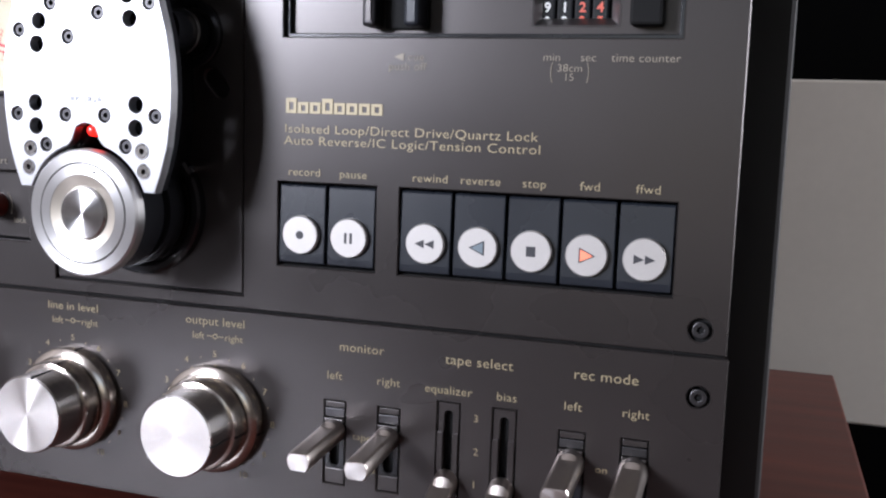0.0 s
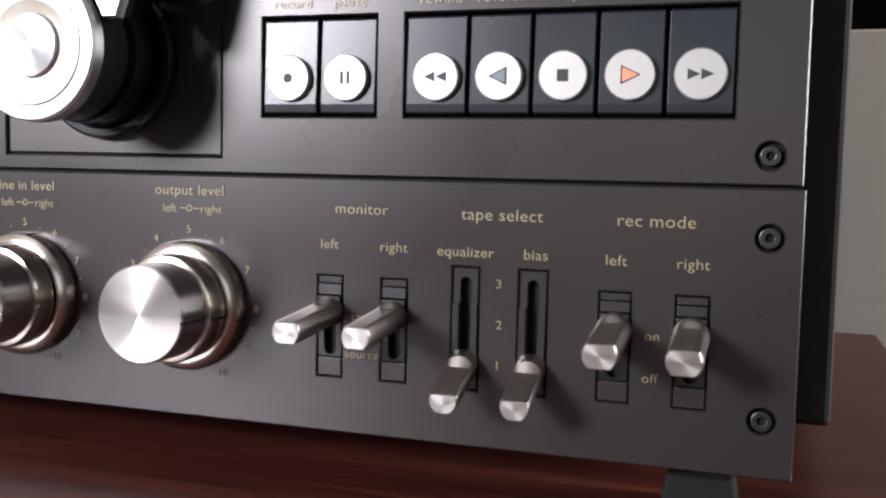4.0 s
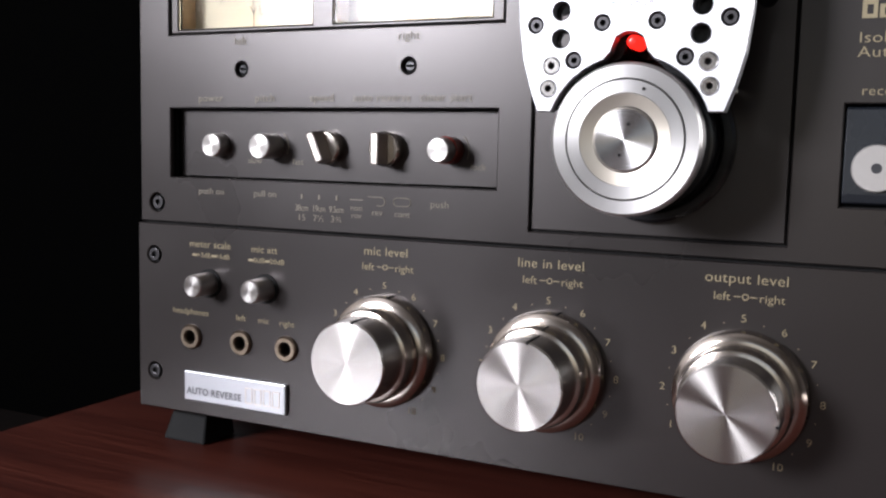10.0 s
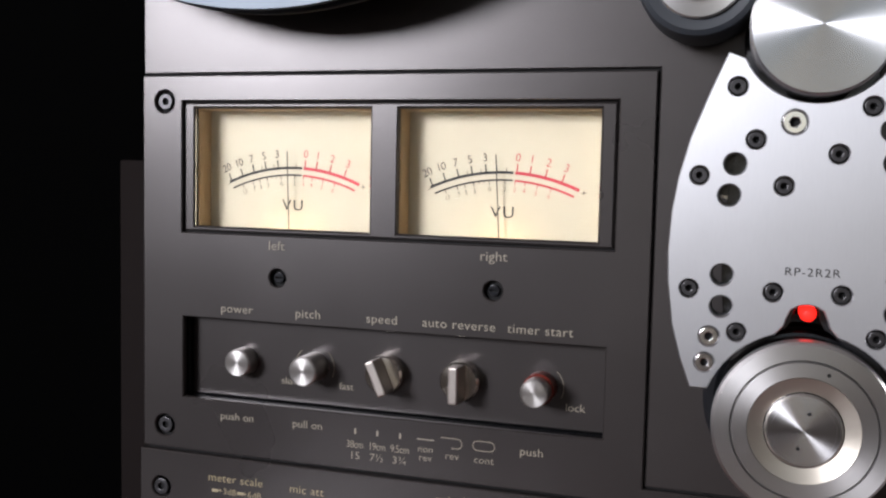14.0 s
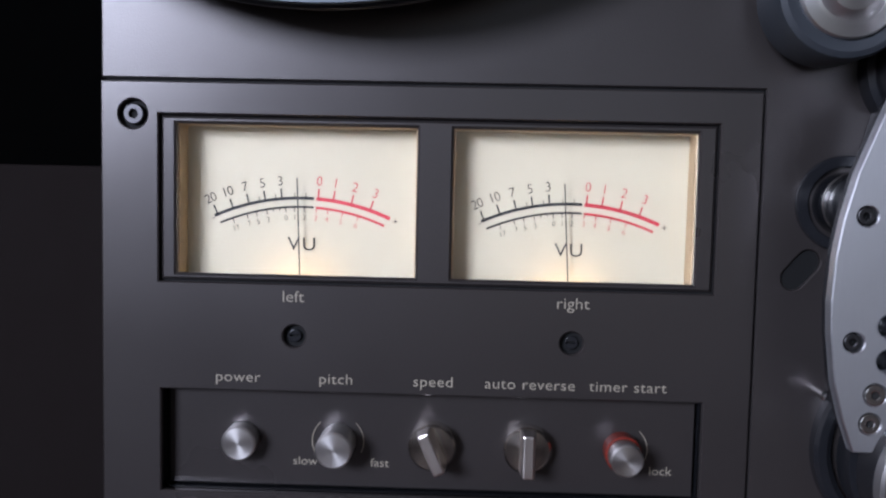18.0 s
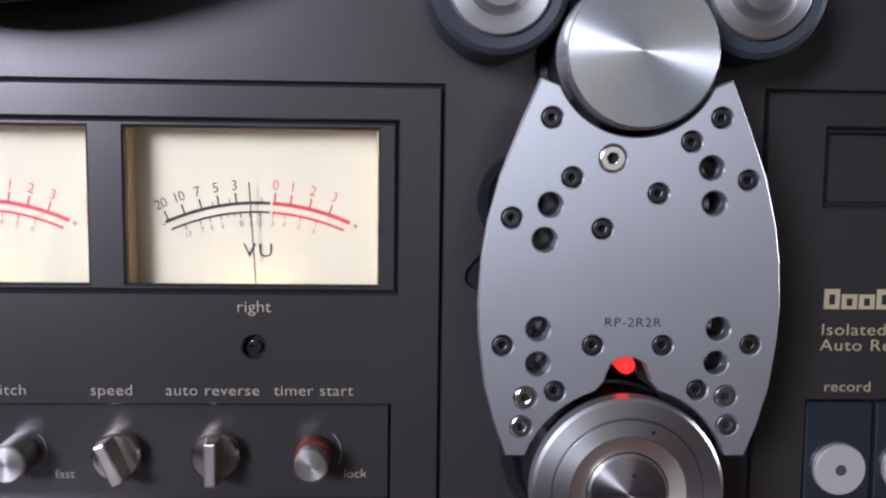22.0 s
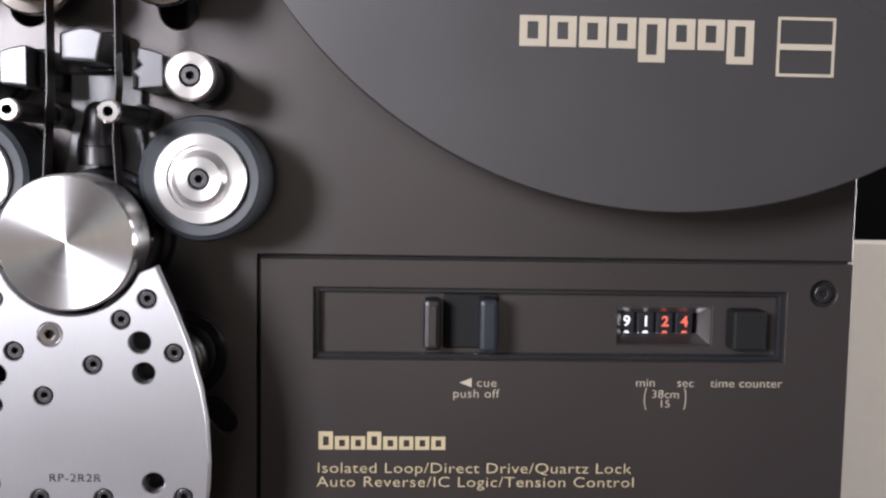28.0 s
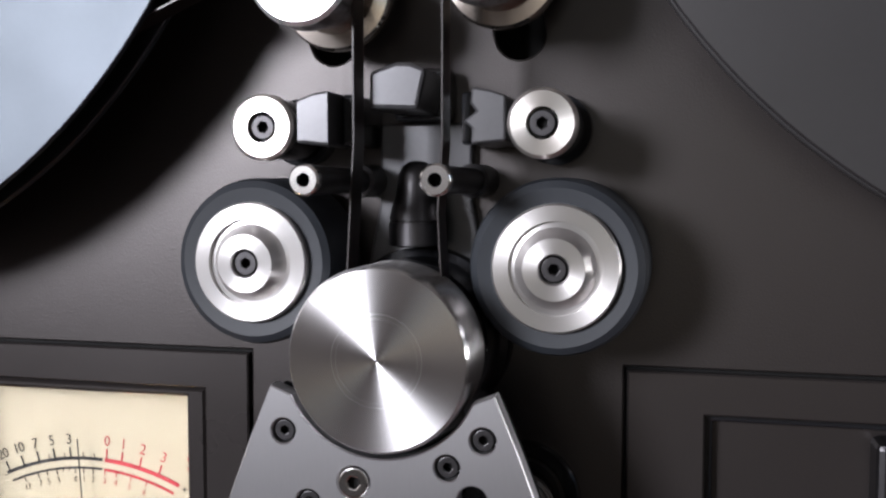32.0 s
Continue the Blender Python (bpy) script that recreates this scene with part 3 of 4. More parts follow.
    part("lamp", box(cx - 0.008, cx + 0.008, 0.0052, 0.0072, MZ0 - 0.0056, MZ0 - 0.0050), LAMP, meter, "warm lamp under the card", ZERO, 0)
    gl = part("glass", box(x0 + 0.0001, x1 - 0.0001, 0.0012, 0.0022, MZ0 + 0.0001, MZ1 - 0.0001), GLASS, meter, "clear glass", ZERO, 0)
    gl.visible_shadow = False
    return meter


vu_meter(*METERS[0], -2.0)
vu_meter(*METERS[1], -3.5)
lettering("left", -0.1731, 0.1944, 0.0032, front_panel, PALE)
lettering("right", -0.0947, 0.1944, 0.0032, front_panel, PALE)

# ---- the strip of small controls ----
strip = part("control_recess", sheet(rect(REC[0] - 0.001, REC[1] + 0.001, REC[2] - 0.001, REC[3] + 0.001), [rect(REC[0], REC[1], REC[2], REC[3])], 0.0022, 0.007), BLACK, deck, "black walls of the recessed control strip", ZERO, 0)
floor_p = part("recess_floor", sheet(rect(REC[0] + 0.0008, REC[1] - 0.0008, REC[2] + 0.0008, REC[3] - 0.0008), [disc(x, 0.1515, 0.0052) for x in (-0.1886, -0.1607, -0.0789)], 0.0062, 0.0085), PANEL, deck, "dark grey strip of the control recess", ZERO, 0)
RFY = 0.0059
for s, x in (("power", -0.1886), ("pitch", -0.1607), ("speed", -0.1332), ("auto reverse", -0.1060), ("timer start", -0.0786)):
    lettering(s, x, 0.1712, 0.0030, front_panel, PALE, -0.0004, 1.05)
for s, x, z in (("push on", -0.1882, 0.1321), ("pull on", -0.1604, 0.1321), ("push", -0.0802, 0.1311)):
    lettering(s, x, z, 0.0027, front_panel, PALE)
for s, x in (("slow", -0.1702), ("fast", -0.1485), ("lock", -0.0675)):
    lettering(s, x, 0.1455, 0.0025, floor_p, PALE, RFY)
for s, t2, x in (("38cm", "15", -0.1423), ("19cm", "7½", -0.1341), ("9.5cm", "3¾", -0.1258)):
    lettering(s, x, 0.1271, 0.0026, front_panel, PALE, -0.0004, 0.9, "CENTER", 0, "lettering", 0.85)
    lettering(t2, x, 0.1232, 0.0026, front_panel, PALE)
    part("speed_mark", box(-0.0003, 0.0003, -0.0004, 0, -0.0009, 0.0009), PALE, front_panel, "", (x, 0, 0.1316), 0)
lettering("non", -0.1166, 0.1282, 0.0023, front_panel, PALE)
lettering("rev", -0.1166, 0.1252, 0.0023, front_panel, PALE)
lettering("rev", -0.1072, 0.1268, 0.0024, front_panel, PALE)
lettering("cont", -0.0962, 0.1266, 0.0024, front_panel, PALE)
part("mode_mark", box(-0.003, 0.003, -0.0004, 0, -0.00015, 0.00015), PALE, front_panel, "", (-0.1167, 0, 0.1313), 0)


def wire(points, r, closed=False, n=6, bm=None):
    """A round bar along a line of points."""
    bm = bm or bmesh.new()
    pts = [Vector(p) for p in points]
    rings = []
    k = len(pts)
    for i, p in enumerate(pts):
        a = pts[(i - 1) % k] if closed or i else p
        b = pts[(i + 1) % k] if closed or i < k - 1 else p
        d = (b - a).normalized()
        u = d.cross(Vector((0, 1, 0)) if abs(d.y) < 0.9 else Vector((1, 0, 0))).normalized()
        w = d.cross(u)
        rings.append([bm.verts.new(p + u * r * math.cos(2 * math.pi * j / n) + w * r * math.sin(2 * math.pi * j / n)) for j in range(n)])
    pairs = list(zip(rings, rings[1:])) + ([(rings[-1], rings[0])] if closed else [])
    for a, b in pairs:
        for j in range(n):
            bm.faces.new([a[j], a[(j + 1) % n], b[(j + 1) % n], b[j]])
    if not closed:
        bm.faces.new(rings[0])
        bm.faces.new(rings[-1][::-1])
    return bm


def flat3(pts, y=-0.0003):
    return [(x, y, z) for x, z in pts]


part("mode_mark", wire(flat3([(-0.1113, 0.1327), (-0.1055, 0.1327)] + [(-0.1055 + 0.0017 * math.sin(a), 0.131 + 0.0017 * math.cos(a)) for a in (0.6, 1.2, 1.9, 2.5)] + [(-0.1055, 0.1293), (-0.1075, 0.1293)]), 0.00015), PALE, front_panel, "", ZERO, 0)
part("mode_mark", wire(flat3(capsule(-0.0985, 0.1312, -0.0942, 0.1312, 0.0016, 6)), 0.00015, True), PALE, front_panel, "", ZERO, 0)


def push_button(x, z, r, y_face, y_back, name, label, parent, collar=None):
    knob = part(name, lathe([(0, y_face), (r * 0.9, y_face), (r, y_face + r * 0.1), (r, y_back), (0, y_back)], 32), STEELSMALL, parent, label, (x, 0, z))
    if collar:
        part("collar", lathe([(r * 1.02, y_back - 0.006), (r * 1.12, y_back - 0.0055), (r * 1.12, y_back - 0.001), (r * 1.02, y_back - 0.001)], 32), collar, knob, "", (x, 0, z))
    return knob


push_button(-0.1886, 0.1515, 0.0050, -0.0002, 0.012, "power_button", "round turned steel push button", strip)
push_button(-0.1607, 0.1515, 0.0052, -0.0045, 0.012, "pitch_knob", "round turned steel pull knob", strip)
push_button(-0.0789, 0.1515, 0.0046, -0.006, 0.012, "timer_knob", "round steel knob with a red ring", strip, None)
part("red_collar", lathe([(0.0047, 0.000), (0.0052, 0.0005), (0.0052, 0.0082), (0.0047, 0.0082)], 32), REDSEAL, strip, "dark red ring behind the knob", (-0.0789, 0, 0.1515))
for kx, s in ((-0.1607, -1), (-0.1607, 1), (-0.0789, 1)):
    part("turn_mark", wire([(kx + s * 0.0075 * math.cos(a), RFY, 0.1515 + 0.0075 * math.sin(a)) for a in [radians(-25 + 9 * i) for i in range(9)]], 0.00014), PALE, floor_p, "", ZERO, 0)


def selector(x, turn, label):
    base = part("selector_knob", lathe([(0, 0.0012), (0.0062, 0.0012), (0.0068, 0.0019), (0.0068, 0.0060), (0, 0.0060)], 40), STEELRIM, deck, label, (x, 0, 0.1515))
    bm = box(-0.0017, 0.0017, -0.0058, 0.0015, -0.0062, 0.0062)
    for v in bm.verts:
        if v.co.y > 0:
            v.co.x *= 1.35
    grip = part("grip", bm, SWITCHMETAL, base, "", (x, 0, 0.1515), 0, 0.0006)
    grip.rotation_euler = (0, radians(turn), 0)
    return base


selector(-0.1332, -24, "round steel selector with a slanted grip")
selector(-0.1060, 0, "round steel selector with an upright grip")

# ---- cue lever and time counter ----
cue = part("cue_recess", sheet(rect(CUE[0] - 0.001, CUE[1] + 0.001, CUE[2] - 0.001, CUE[3] + 0.001), [rect(CUE[0] + 0.0016, CUE[1] - 0.0016, CUE[2] + 0.0016, CUE[3] - 0.0016)], 0.0024, 0.006), BLACK, deck, "recessed strip with cue lever and counter", ZERO, 0, 0.0004)
CW = (0.1545, 0.1853, 0.2269, 0.2394)
part("recess_floor", sheet(rect(CUE[0], CUE[1], CUE[2], CUE[3]), [rect(CW[0] + 0.0005, CW[1] - 0.0005, CW[2] + 0.0005, CW[3] - 0.0005), rect(0.1008, 0.1169, 0.2265, 0.2420)], 0.0048, 0.006), PANEL, cue, "dark grey strip", ZERO, 0)
lever = part("cue_lever", box(0.1000, 0.1175, 0.0048, 0.013, 0.2258, 0.2428), MATT, deck, "black ribbed cue lever", ZERO, 0, 0.0005)
rib = part("lever_rib", box(0.0941, 0.0994, -0.0045, 0.0047, 0.2262, 0.2419), SCREW, lever, "dark grey finger rib", ZERO, 0, 0.0014)
part("rib_inset", sheet(capsule(0.0968, 0.2290, 0.0968, 0.2392, 0.0011), [], -0.0049, -0.0040, None, 0.0002), PANEL, lever, "", ZERO, 0)
part("lever_rib", box(0.1108, 0.1165, -0.0065, 0.0045, 0.2262, 0.2424), KEYBLACK, lever, "", ZERO, 0, 0.0014)
part("lever_block", box(0.1003, 0.1174, 0.0030, 0.0046, 0.2258, 0.2429), MATT, lever, "", ZERO, 0, 0.0007)
bm = bmesh.new()
hop = [[bm.verts.new((x, y, z)) for x, z in lp] for lp, y in ((rect(*CW), 0.0046), (rect(0.1572, 0.1817, 0.2302, 0.2369), 0.0088), (rect(0.1572, 0.1817, 0.2302, 0.2369), 0.0096), (rect(*CW), 0.0096))]
for p, q in zip(hop, hop[1:] + hop[:1]):
    for i in range(4):
        bm.faces.new([p[i], p[(i + 1) % 4], q[(i + 1) % 4], q[i]])
counter = part("time_counter", bm, BEZEL, deck, "mechanical counter with four number wheels", ZERO, 0)
for i, (d, below, m) in enumerate((("9", "0", WHITEINK), ("1", "2", WHITEINK), ("2", "3", REDINK), ("4", "5", REDINK))):
    wx = 0.1590 + 0.0062 * i
    wheel = part("number_wheel", box(-0.0029, 0.0029, 0.0092, 0.013, -0.0060, 0.0045), BLACK, counter, "", (wx, 0, 0.2338), 0, 0.0008)
    lettering(d, wx, 0.2341, 0.0033, counter, m, 0.0090, 1, "CENTER", 0, "digit", 1.0, 0.00012)
    lettering(below, wx, 0.2293, 0.0033, counter, m, 0.0090, 1, "CENTER", 0, "digit", 1.0, 0.00012)
part("reset_button", box(0.1893, 0.2000, -0.003, 0.0047, 0.2268, 0.2393), MATT, cue, "black counter reset button", ZERO, 0, 0.0010)

bm = bmesh.new()
tri = [bm.verts.new((x, y, z)) for y in (-0.0004, -0.0001) for x, z in ((0.1055, 0.2158), (0.1092, 0.2172), (0.1092, 0.2144))]
bm.faces.new(tri[:3]), bm.faces.new(tri[3:])
for i in range(3):
    j = (i + 1) % 3
    bm.faces.new([tri[i], tri[j], tri[3 + j], tri[3 + i]])
part("arrow_mark", bm, PALE, front_panel, "", ZERO, 0)
lettering("cue", 0.1139, 0.2159, 0.0027, front_panel, PALE, -0.0004, 1.1)
lettering("push off", 0.1106, 0.2125, 0.0027, front_panel, PALE, -0.0004, 1.05)
lettering("min", 0.1633, 0.2163, 0.0027, front_panel, PALE)
lettering("sec", 0.1759, 0.2163, 0.0027, front_panel, PALE)
lettering("38cm", 0.1697, 0.2127, 0.0026, front_panel, PALE)
lettering("15", 0.1695, 0.2096, 0.0024, front_panel, PALE)
for s in (-1, 1):
    part("bracket_mark", wire(flat3([(0.1697 + s * (0.0056 + 0.0009 * math.cos(a)), 0.2111 + 0.0036 * math.sin(a)) for a in [radians(-70 + 20 * i) for i in range(8)]]), 0.00015), PALE, front_panel, "", ZERO, 0)
lettering("time counter", 0.1951, 0.2163, 0.0027, front_panel, PALE, -0.0004, 1.02)


def brand_blocks(x0, x1, z0, z1, parent, mat, n=8, y=-0.0004, turn=None):
    """A maker's mark as a row of plain slab shapes."""
    w = (x1 - x0) / n
    for i in range(n):
        a = x0 + i * w
        top = z1 if i in (0, 3) else z0 + (z1 - z0) * 0.74
        hole = rect(a + w * 0.32, a + w * 0.68, z0 + (top - z0) * 0.22, z0 + (top - z0) * 0.74)
        part("emblem_block", sheet(rect(a + w * 0.05, a + w * 0.93, z0, top), [hole], y, y + 0.0003), mat, parent, "", ZERO, 0)


brand_blocks(0.0622, 0.1018, 0.1946, 0.2002, front_panel, GOLD)
lettering("Isolated Loop/Direct Drive/Quartz Lock", 0.0618, 0.1889, 0.0033, front_panel, GOLD, -0.0004, 1.05, "LEFT", 0, "lettering", 1.2)
lettering("Auto Reverse/IC Logic/Tension Control", 0.0618, 0.1845, 0.0033, front_panel, GOLD, -0.0004, 1.07, "LEFT", 0, "lettering", 1.2)

# ---- transport keys ----
for nm, k in (("record_keys", KEY1), ("transport_keys", KEY2)):
    part("key_frame", sheet(rect(k[0] - 0.001, k[1] + 0.001, k[2] - 0.001, k[3] + 0.001), [rect(k[0] + 0.0003, k[1] - 0.0003, k[2] + 0.0003, k[3] - 0.0003)], 0.0023, 0.013), MATT, deck, "black well of the transport keys", ZERO, 0)
    part("key_well", box(k[0], k[1], 0.0115, 0.0128, k[2], k[3]), MATT, deck, "", ZERO, 0)


def tri_prism(bm, p, y0, y1):
    v = [bm.verts.new((x, y, z)) for y in (y0, y1) for x, z in p]
    bm.faces.new(v[:3]), bm.faces.new(v[3:])
    for i in range(3):
        j = (i + 1) % 3
        bm.faces.new([v[i], v[j], v[3 + j], v[3 + i]])


DY = -0.0017
for i, (kx, sign) in enumerate(zip(KX, ("record", "pause", "rewind", "reverse", "stop", "fwd", "ffwd"))):
    kz0, kz1 = KEY1[2] + 0.0008, KEY1[3] - 0.0010
    edges = [(KB[i] + 0.0006, KB[i + 1] - 0.0006)] if i < 2 else [(KB[i + 1] + 0.0006, KB[i + 2] - 0.0006)]
    a, b = edges[0]
    bm = bmesh.new()
    prof = [(0.0018, kz1), (0.0012, kz1 - 0.0008), (0.0002, kz0 + 0.0035), (0.0004, kz0 + 0.0008), (0.0025, kz0), (0.010, kz0), (0.010, kz1)]
    L = [bm.verts.new((a, y, z)) for y, z in prof]
    Rr = [bm.verts.new((b, y, z)) for y, z in prof]
    bm.faces.new(L), bm.faces.new(Rr[::-1])
    for j in range(len(prof)):
        k = (j + 1) % len(prof)
        bm.faces.new([L[j], L[k], Rr[k], Rr[j]])
    key = part("transport_key", bm, KEYBLACK, deck, "black " + sign + " key with a silver disc", ZERO, 0, 0.0004)
    cz = 0.1488
    part("key_disc", lathe([(0, DY), (0.0070, DY), (0.0074, DY + 0.0005), (0.0074, 0.001), (0, 0.001)], 40), KEYDISC, key, "pale silver disc", (kx, 0, cz))
    bm = bmesh.new()
    y0, y1 = DY - 0.0001, DY + 0.0002
    mat = DARKPRINT
    if sign == "record":
        lathe([(0, y0), (0.0016, y0), (0.0016, y1), (0, y1)], 20, bm)
    elif sign == "pause":
        box(-0.0016, -0.0006, y0, y1, -0.002, 0.002, bm), box(0.0006, 0.0016, y0, y1, -0.002, 0.002, bm)
    elif sign == "stop":
        box(-0.0017, 0.0017, y0, y1, -0.0018, 0.0018, bm)
    elif sign in ("rewind", "ffwd"):
        s = -1 if sign == "rewind" else 1
        for q in (-0.0036, 0.0002):
            tri_prism(bm, [(s * q, -0.0016), (s * q, 0.0016), (s * (q + 0.0036), 0)], y0, y1)
    else:
        s = -1 if sign == "reverse" else 1
        tri_prism(bm, [(s * -0.0026, -0.0028), (s * -0.0026, 0.0028), (s * 0.0032, 0)], y0, y1)
    part("key_symbol", bm, mat, key, "", (kx, 0, cz), 0)
    if sign in ("reverse", "fwd"):
        bm = bmesh.new()
        s = -1 if sign == "reverse" else 1
        tri_prism(bm, [(s * -0.0021, -0.0021), (s * -0.0021, 0.0021), (s * 0.0023, 0)], y0 - 0.0001, y1)
        part("key_lens", bm, BLUEGREY if sign == "reverse" else AMBER, key, "grey-blue lens" if sign == "reverse" else "lit orange lens", (kx, 0, cz), 0)
    lettering(sign, kx + (0.001 if i < 3 else 0), 0.1727, 0.0030, front_panel, GOLD, -0.0004, 1.05)

# ---- lower panel: buttons, jacks, badge ----
for x in (-0.1886, -0.1592):
    b = part("push_button", lathe([(0, -0.0125), (0.0042, -0.0125), (0.0048, -0.0118), (0.005, -0.001), (0, -0.001)], 32), STEELSMALL, deck, "small turned steel push button", (x, 0, 0.0925))
    part("collar", lathe([(0.0051, -0.0018), (0.0062, -0.0016), (0.0062, -0.001), (0.0051, -0.001)], 32), MATT, b, "", (x, 0, 0.0925))
for x, z in JACKS:
    j = part("jack_socket", lathe([(0.0027, 0.004), (0.0027, -0.0021), (0.0032, -0.0028), (0.0047, -0.0028), (0.0054, -0.002), (0.0054, -0.001), (0.0042, -0.001), (0.0042, 0.004)], 40), BRONZE, deck, "brass headphone or microphone socket", (x, 0, z))
    part("jack_bore", lathe([(0, 0.0035), (0.0030, 0.0035), (0.0030, 0.0045), (0, 0.0045)], 20), MATT, j, "", (x, 0, z))
GOLDY = -0.0014
for s, x, z, h in (("meter scale", -0.1882, 0.1093, 0.0029), ("mic att", -0.1600, 0.1089, 0.0029), ("headphones", -0.1988, 0.0795, 0.0025), ("left", -0.1718, 0.0792, 0.0025), ("mic", -0.1602, 0.0791, 0.0025), ("right", -0.1485, 0.0789, 0.0025),
                   ("+3dB", -0.1915, 0.1045, 0.0022), ("+6dB", -0.1815, 0.1045, 0.0022), ("0dB", -0.1625, 0.1042, 0.0022), ("20dB", -0.1535, 0.1042, 0.0022),
                   ("mic level", -0.1025, 0.1118, 0.0034), ("line in level", -0.0350, 0.1118, 0.0034), ("output level", 0.0327, 0.1118, 0.0034),
                   ("monitor", 0.0957, 0.1074, 0.0034), ("tape select", 0.1418, 0.1070, 0.0036), ("rec mode", 0.1879, 0.1068, 0.0036),
                   ("left", 0.0848, 0.0958, 0.0031), ("right", 0.1069, 0.0957, 0.0031), ("equalizer", 0.1305, 0.0953, 0.0031), ("bias", 0.1527, 0.0953, 0.0031), ("left", 0.1768, 0.0949, 0.0031), ("right", 0.1988, 0.0948, 0.0031),
                   ("3", 0.1415, 0.0859, 0.0027), ("2", 0.1418, 0.0733, 0.0027), ("1", 0.1415, 0.0606, 0.0027), ("tape", 0.0965, 0.0728, 0.0027), ("source", 0.0965, 0.0606, 0.0027), ("on", 0.1880, 0.0732, 0.0027), ("off", 0.1876, 0.0606, 0.0027)):
    lettering(s, x, z, h, lower_panel, GOLD, GOLDY, 1.04)
for mx, mz in ((-0.1965, 0.1043), (-0.1862, 0.1043), (-0.1668, 0.104), (-0.1585, 0.104)):
    part("switch_mark", box(-0.0012, 0.0012, -0.0014, -0.001, -0.0004, 0.0005), GOLD, lower_panel, "", (mx, 0, mz), 0)
badge = part("badge", box(-0.2012, -0.1478, -0.0030, -0.001, 0.0404, 0.0535), BADGE, deck, "silver name badge with dark print", ZERO, 0, 0.0006)
lettering("AUTO REVERSE", -0.1848, 0.0452, 0.0030, badge, BADGEPRINT, -0.0032, 1.1, "CENTER", 0, "lettering", 0.92, 0.0001)
for i in range(4):
    part("badge_mark", sheet(rect(-0.1682 + 0.0046 * i, -0.1645 + 0.0046 * i, 0.0432, 0.0500), [rect(-0.1678 + 0.0046 * i, -0.1649 + 0.0046 * i, 0.0436, 0.0496)], -0.0032, -0.0029), SWITCHMETAL, badge, "", ZERO, 0)

# ---- level knobs ----
NUMR = 0.0258
for x, pointers in ((-0.1028, (8, 8)), (-0.0353, (10, 10)), (0.0326, (97, 97))):
    cz = 0.0728
    base = part("level_knob", lathe([(0.0100, -0.001), (0.0217, -0.001), (0.0222, -0.0015), (0.0222, -0.0042), (0.0215, -0.0060), (0.0198, -0.0072), (0.0187, -0.0074), (0.0100, -0.0074)], 96), STEELRIM, deck, "large stepped silver level knob", (x, 0, cz))
    mid = part("middle_ring", lathe([(0.010, -0.0082), (0.0181, -0.0082), (0.0181, -0.0140), (0.0174, -0.0158), (0.0161, -0.0162), (0.010, -0.0162)], 96), STEELRIM, base, "", (x, 0, cz))
    part("ring_gap", lathe([(0.010, -0.0074), (0.0172, -0.0074), (0.0172, -0.0082), (0.010, -0.0082)], 48), MATT, base, "", (x, 0, cz))
    cap = part("front_knob", lathe([(0, -0.0292), (0.0151, -0.0292), (0.0157, -0.0286), (0.0160, -0.0166), (0.010, -0.0166)], 96), STEEL, base, "turned silver knob face", (x, 0, cz))
    for ang, r, y0, y1 in ((pointers[0], 0.0159, -0.0293, -0.0168), (pointers[1], 0.0181, -0.0156, -0.0084), (pointers[1] + 2, 0.0222, -0.0060, -0.0012)):
        m = part("pointer_line", box(-0.00042, 0.00042, y0, y1, r - 0.0010, r + 0.00012), MATT, base, "", (x, 0, cz), 0)
        m.rotation_euler = (0, radians(ang), 0)
    for n in range(11):
        a = radians(-150 + 30 * n)
        if 1 <= n <= 10:
            lettering(str(n), x + NUMR * math.sin(a), cz + NUMR * math.cos(a), 0.0026, lower_panel, GOLD, GOLDY)
        if n < 10:
            a2 = a + radians(15)
            part("dial_dot", lathe([(0, -0.0014), (0.0002, -0.0014), (0.0002, -0.001), (0, -0.001)], 6), GOLD, lower_panel, "", (x + 0.0246 * math.sin(a2), 0, cz + 0.0246 * math.cos(a2)), 0)
    lettering("left", x - 0.0075, 0.1056, 0.0028, lower_panel, GOLD, GOLDY)
    lettering("right", x + 0.0085, 0.1056, 0.0028, lower_panel, GOLD, GOLDY)
    part("level_mark", sheet(disc(x, 0.1056, 0.0011, 16), [disc(x, 0.1056, 0.0008, 16)], -0.0013, -0.001), GOLD, lower_panel, "", ZERO, 0)
    for q in (-1, 1):
        part("level_mark", box(-0.0011, 0.0011, -0.0013, -0.001, -0.00015, 0.00015), GOLD, lower_panel, "", (x + q * 0.0026, 0, 0.1056), 0)


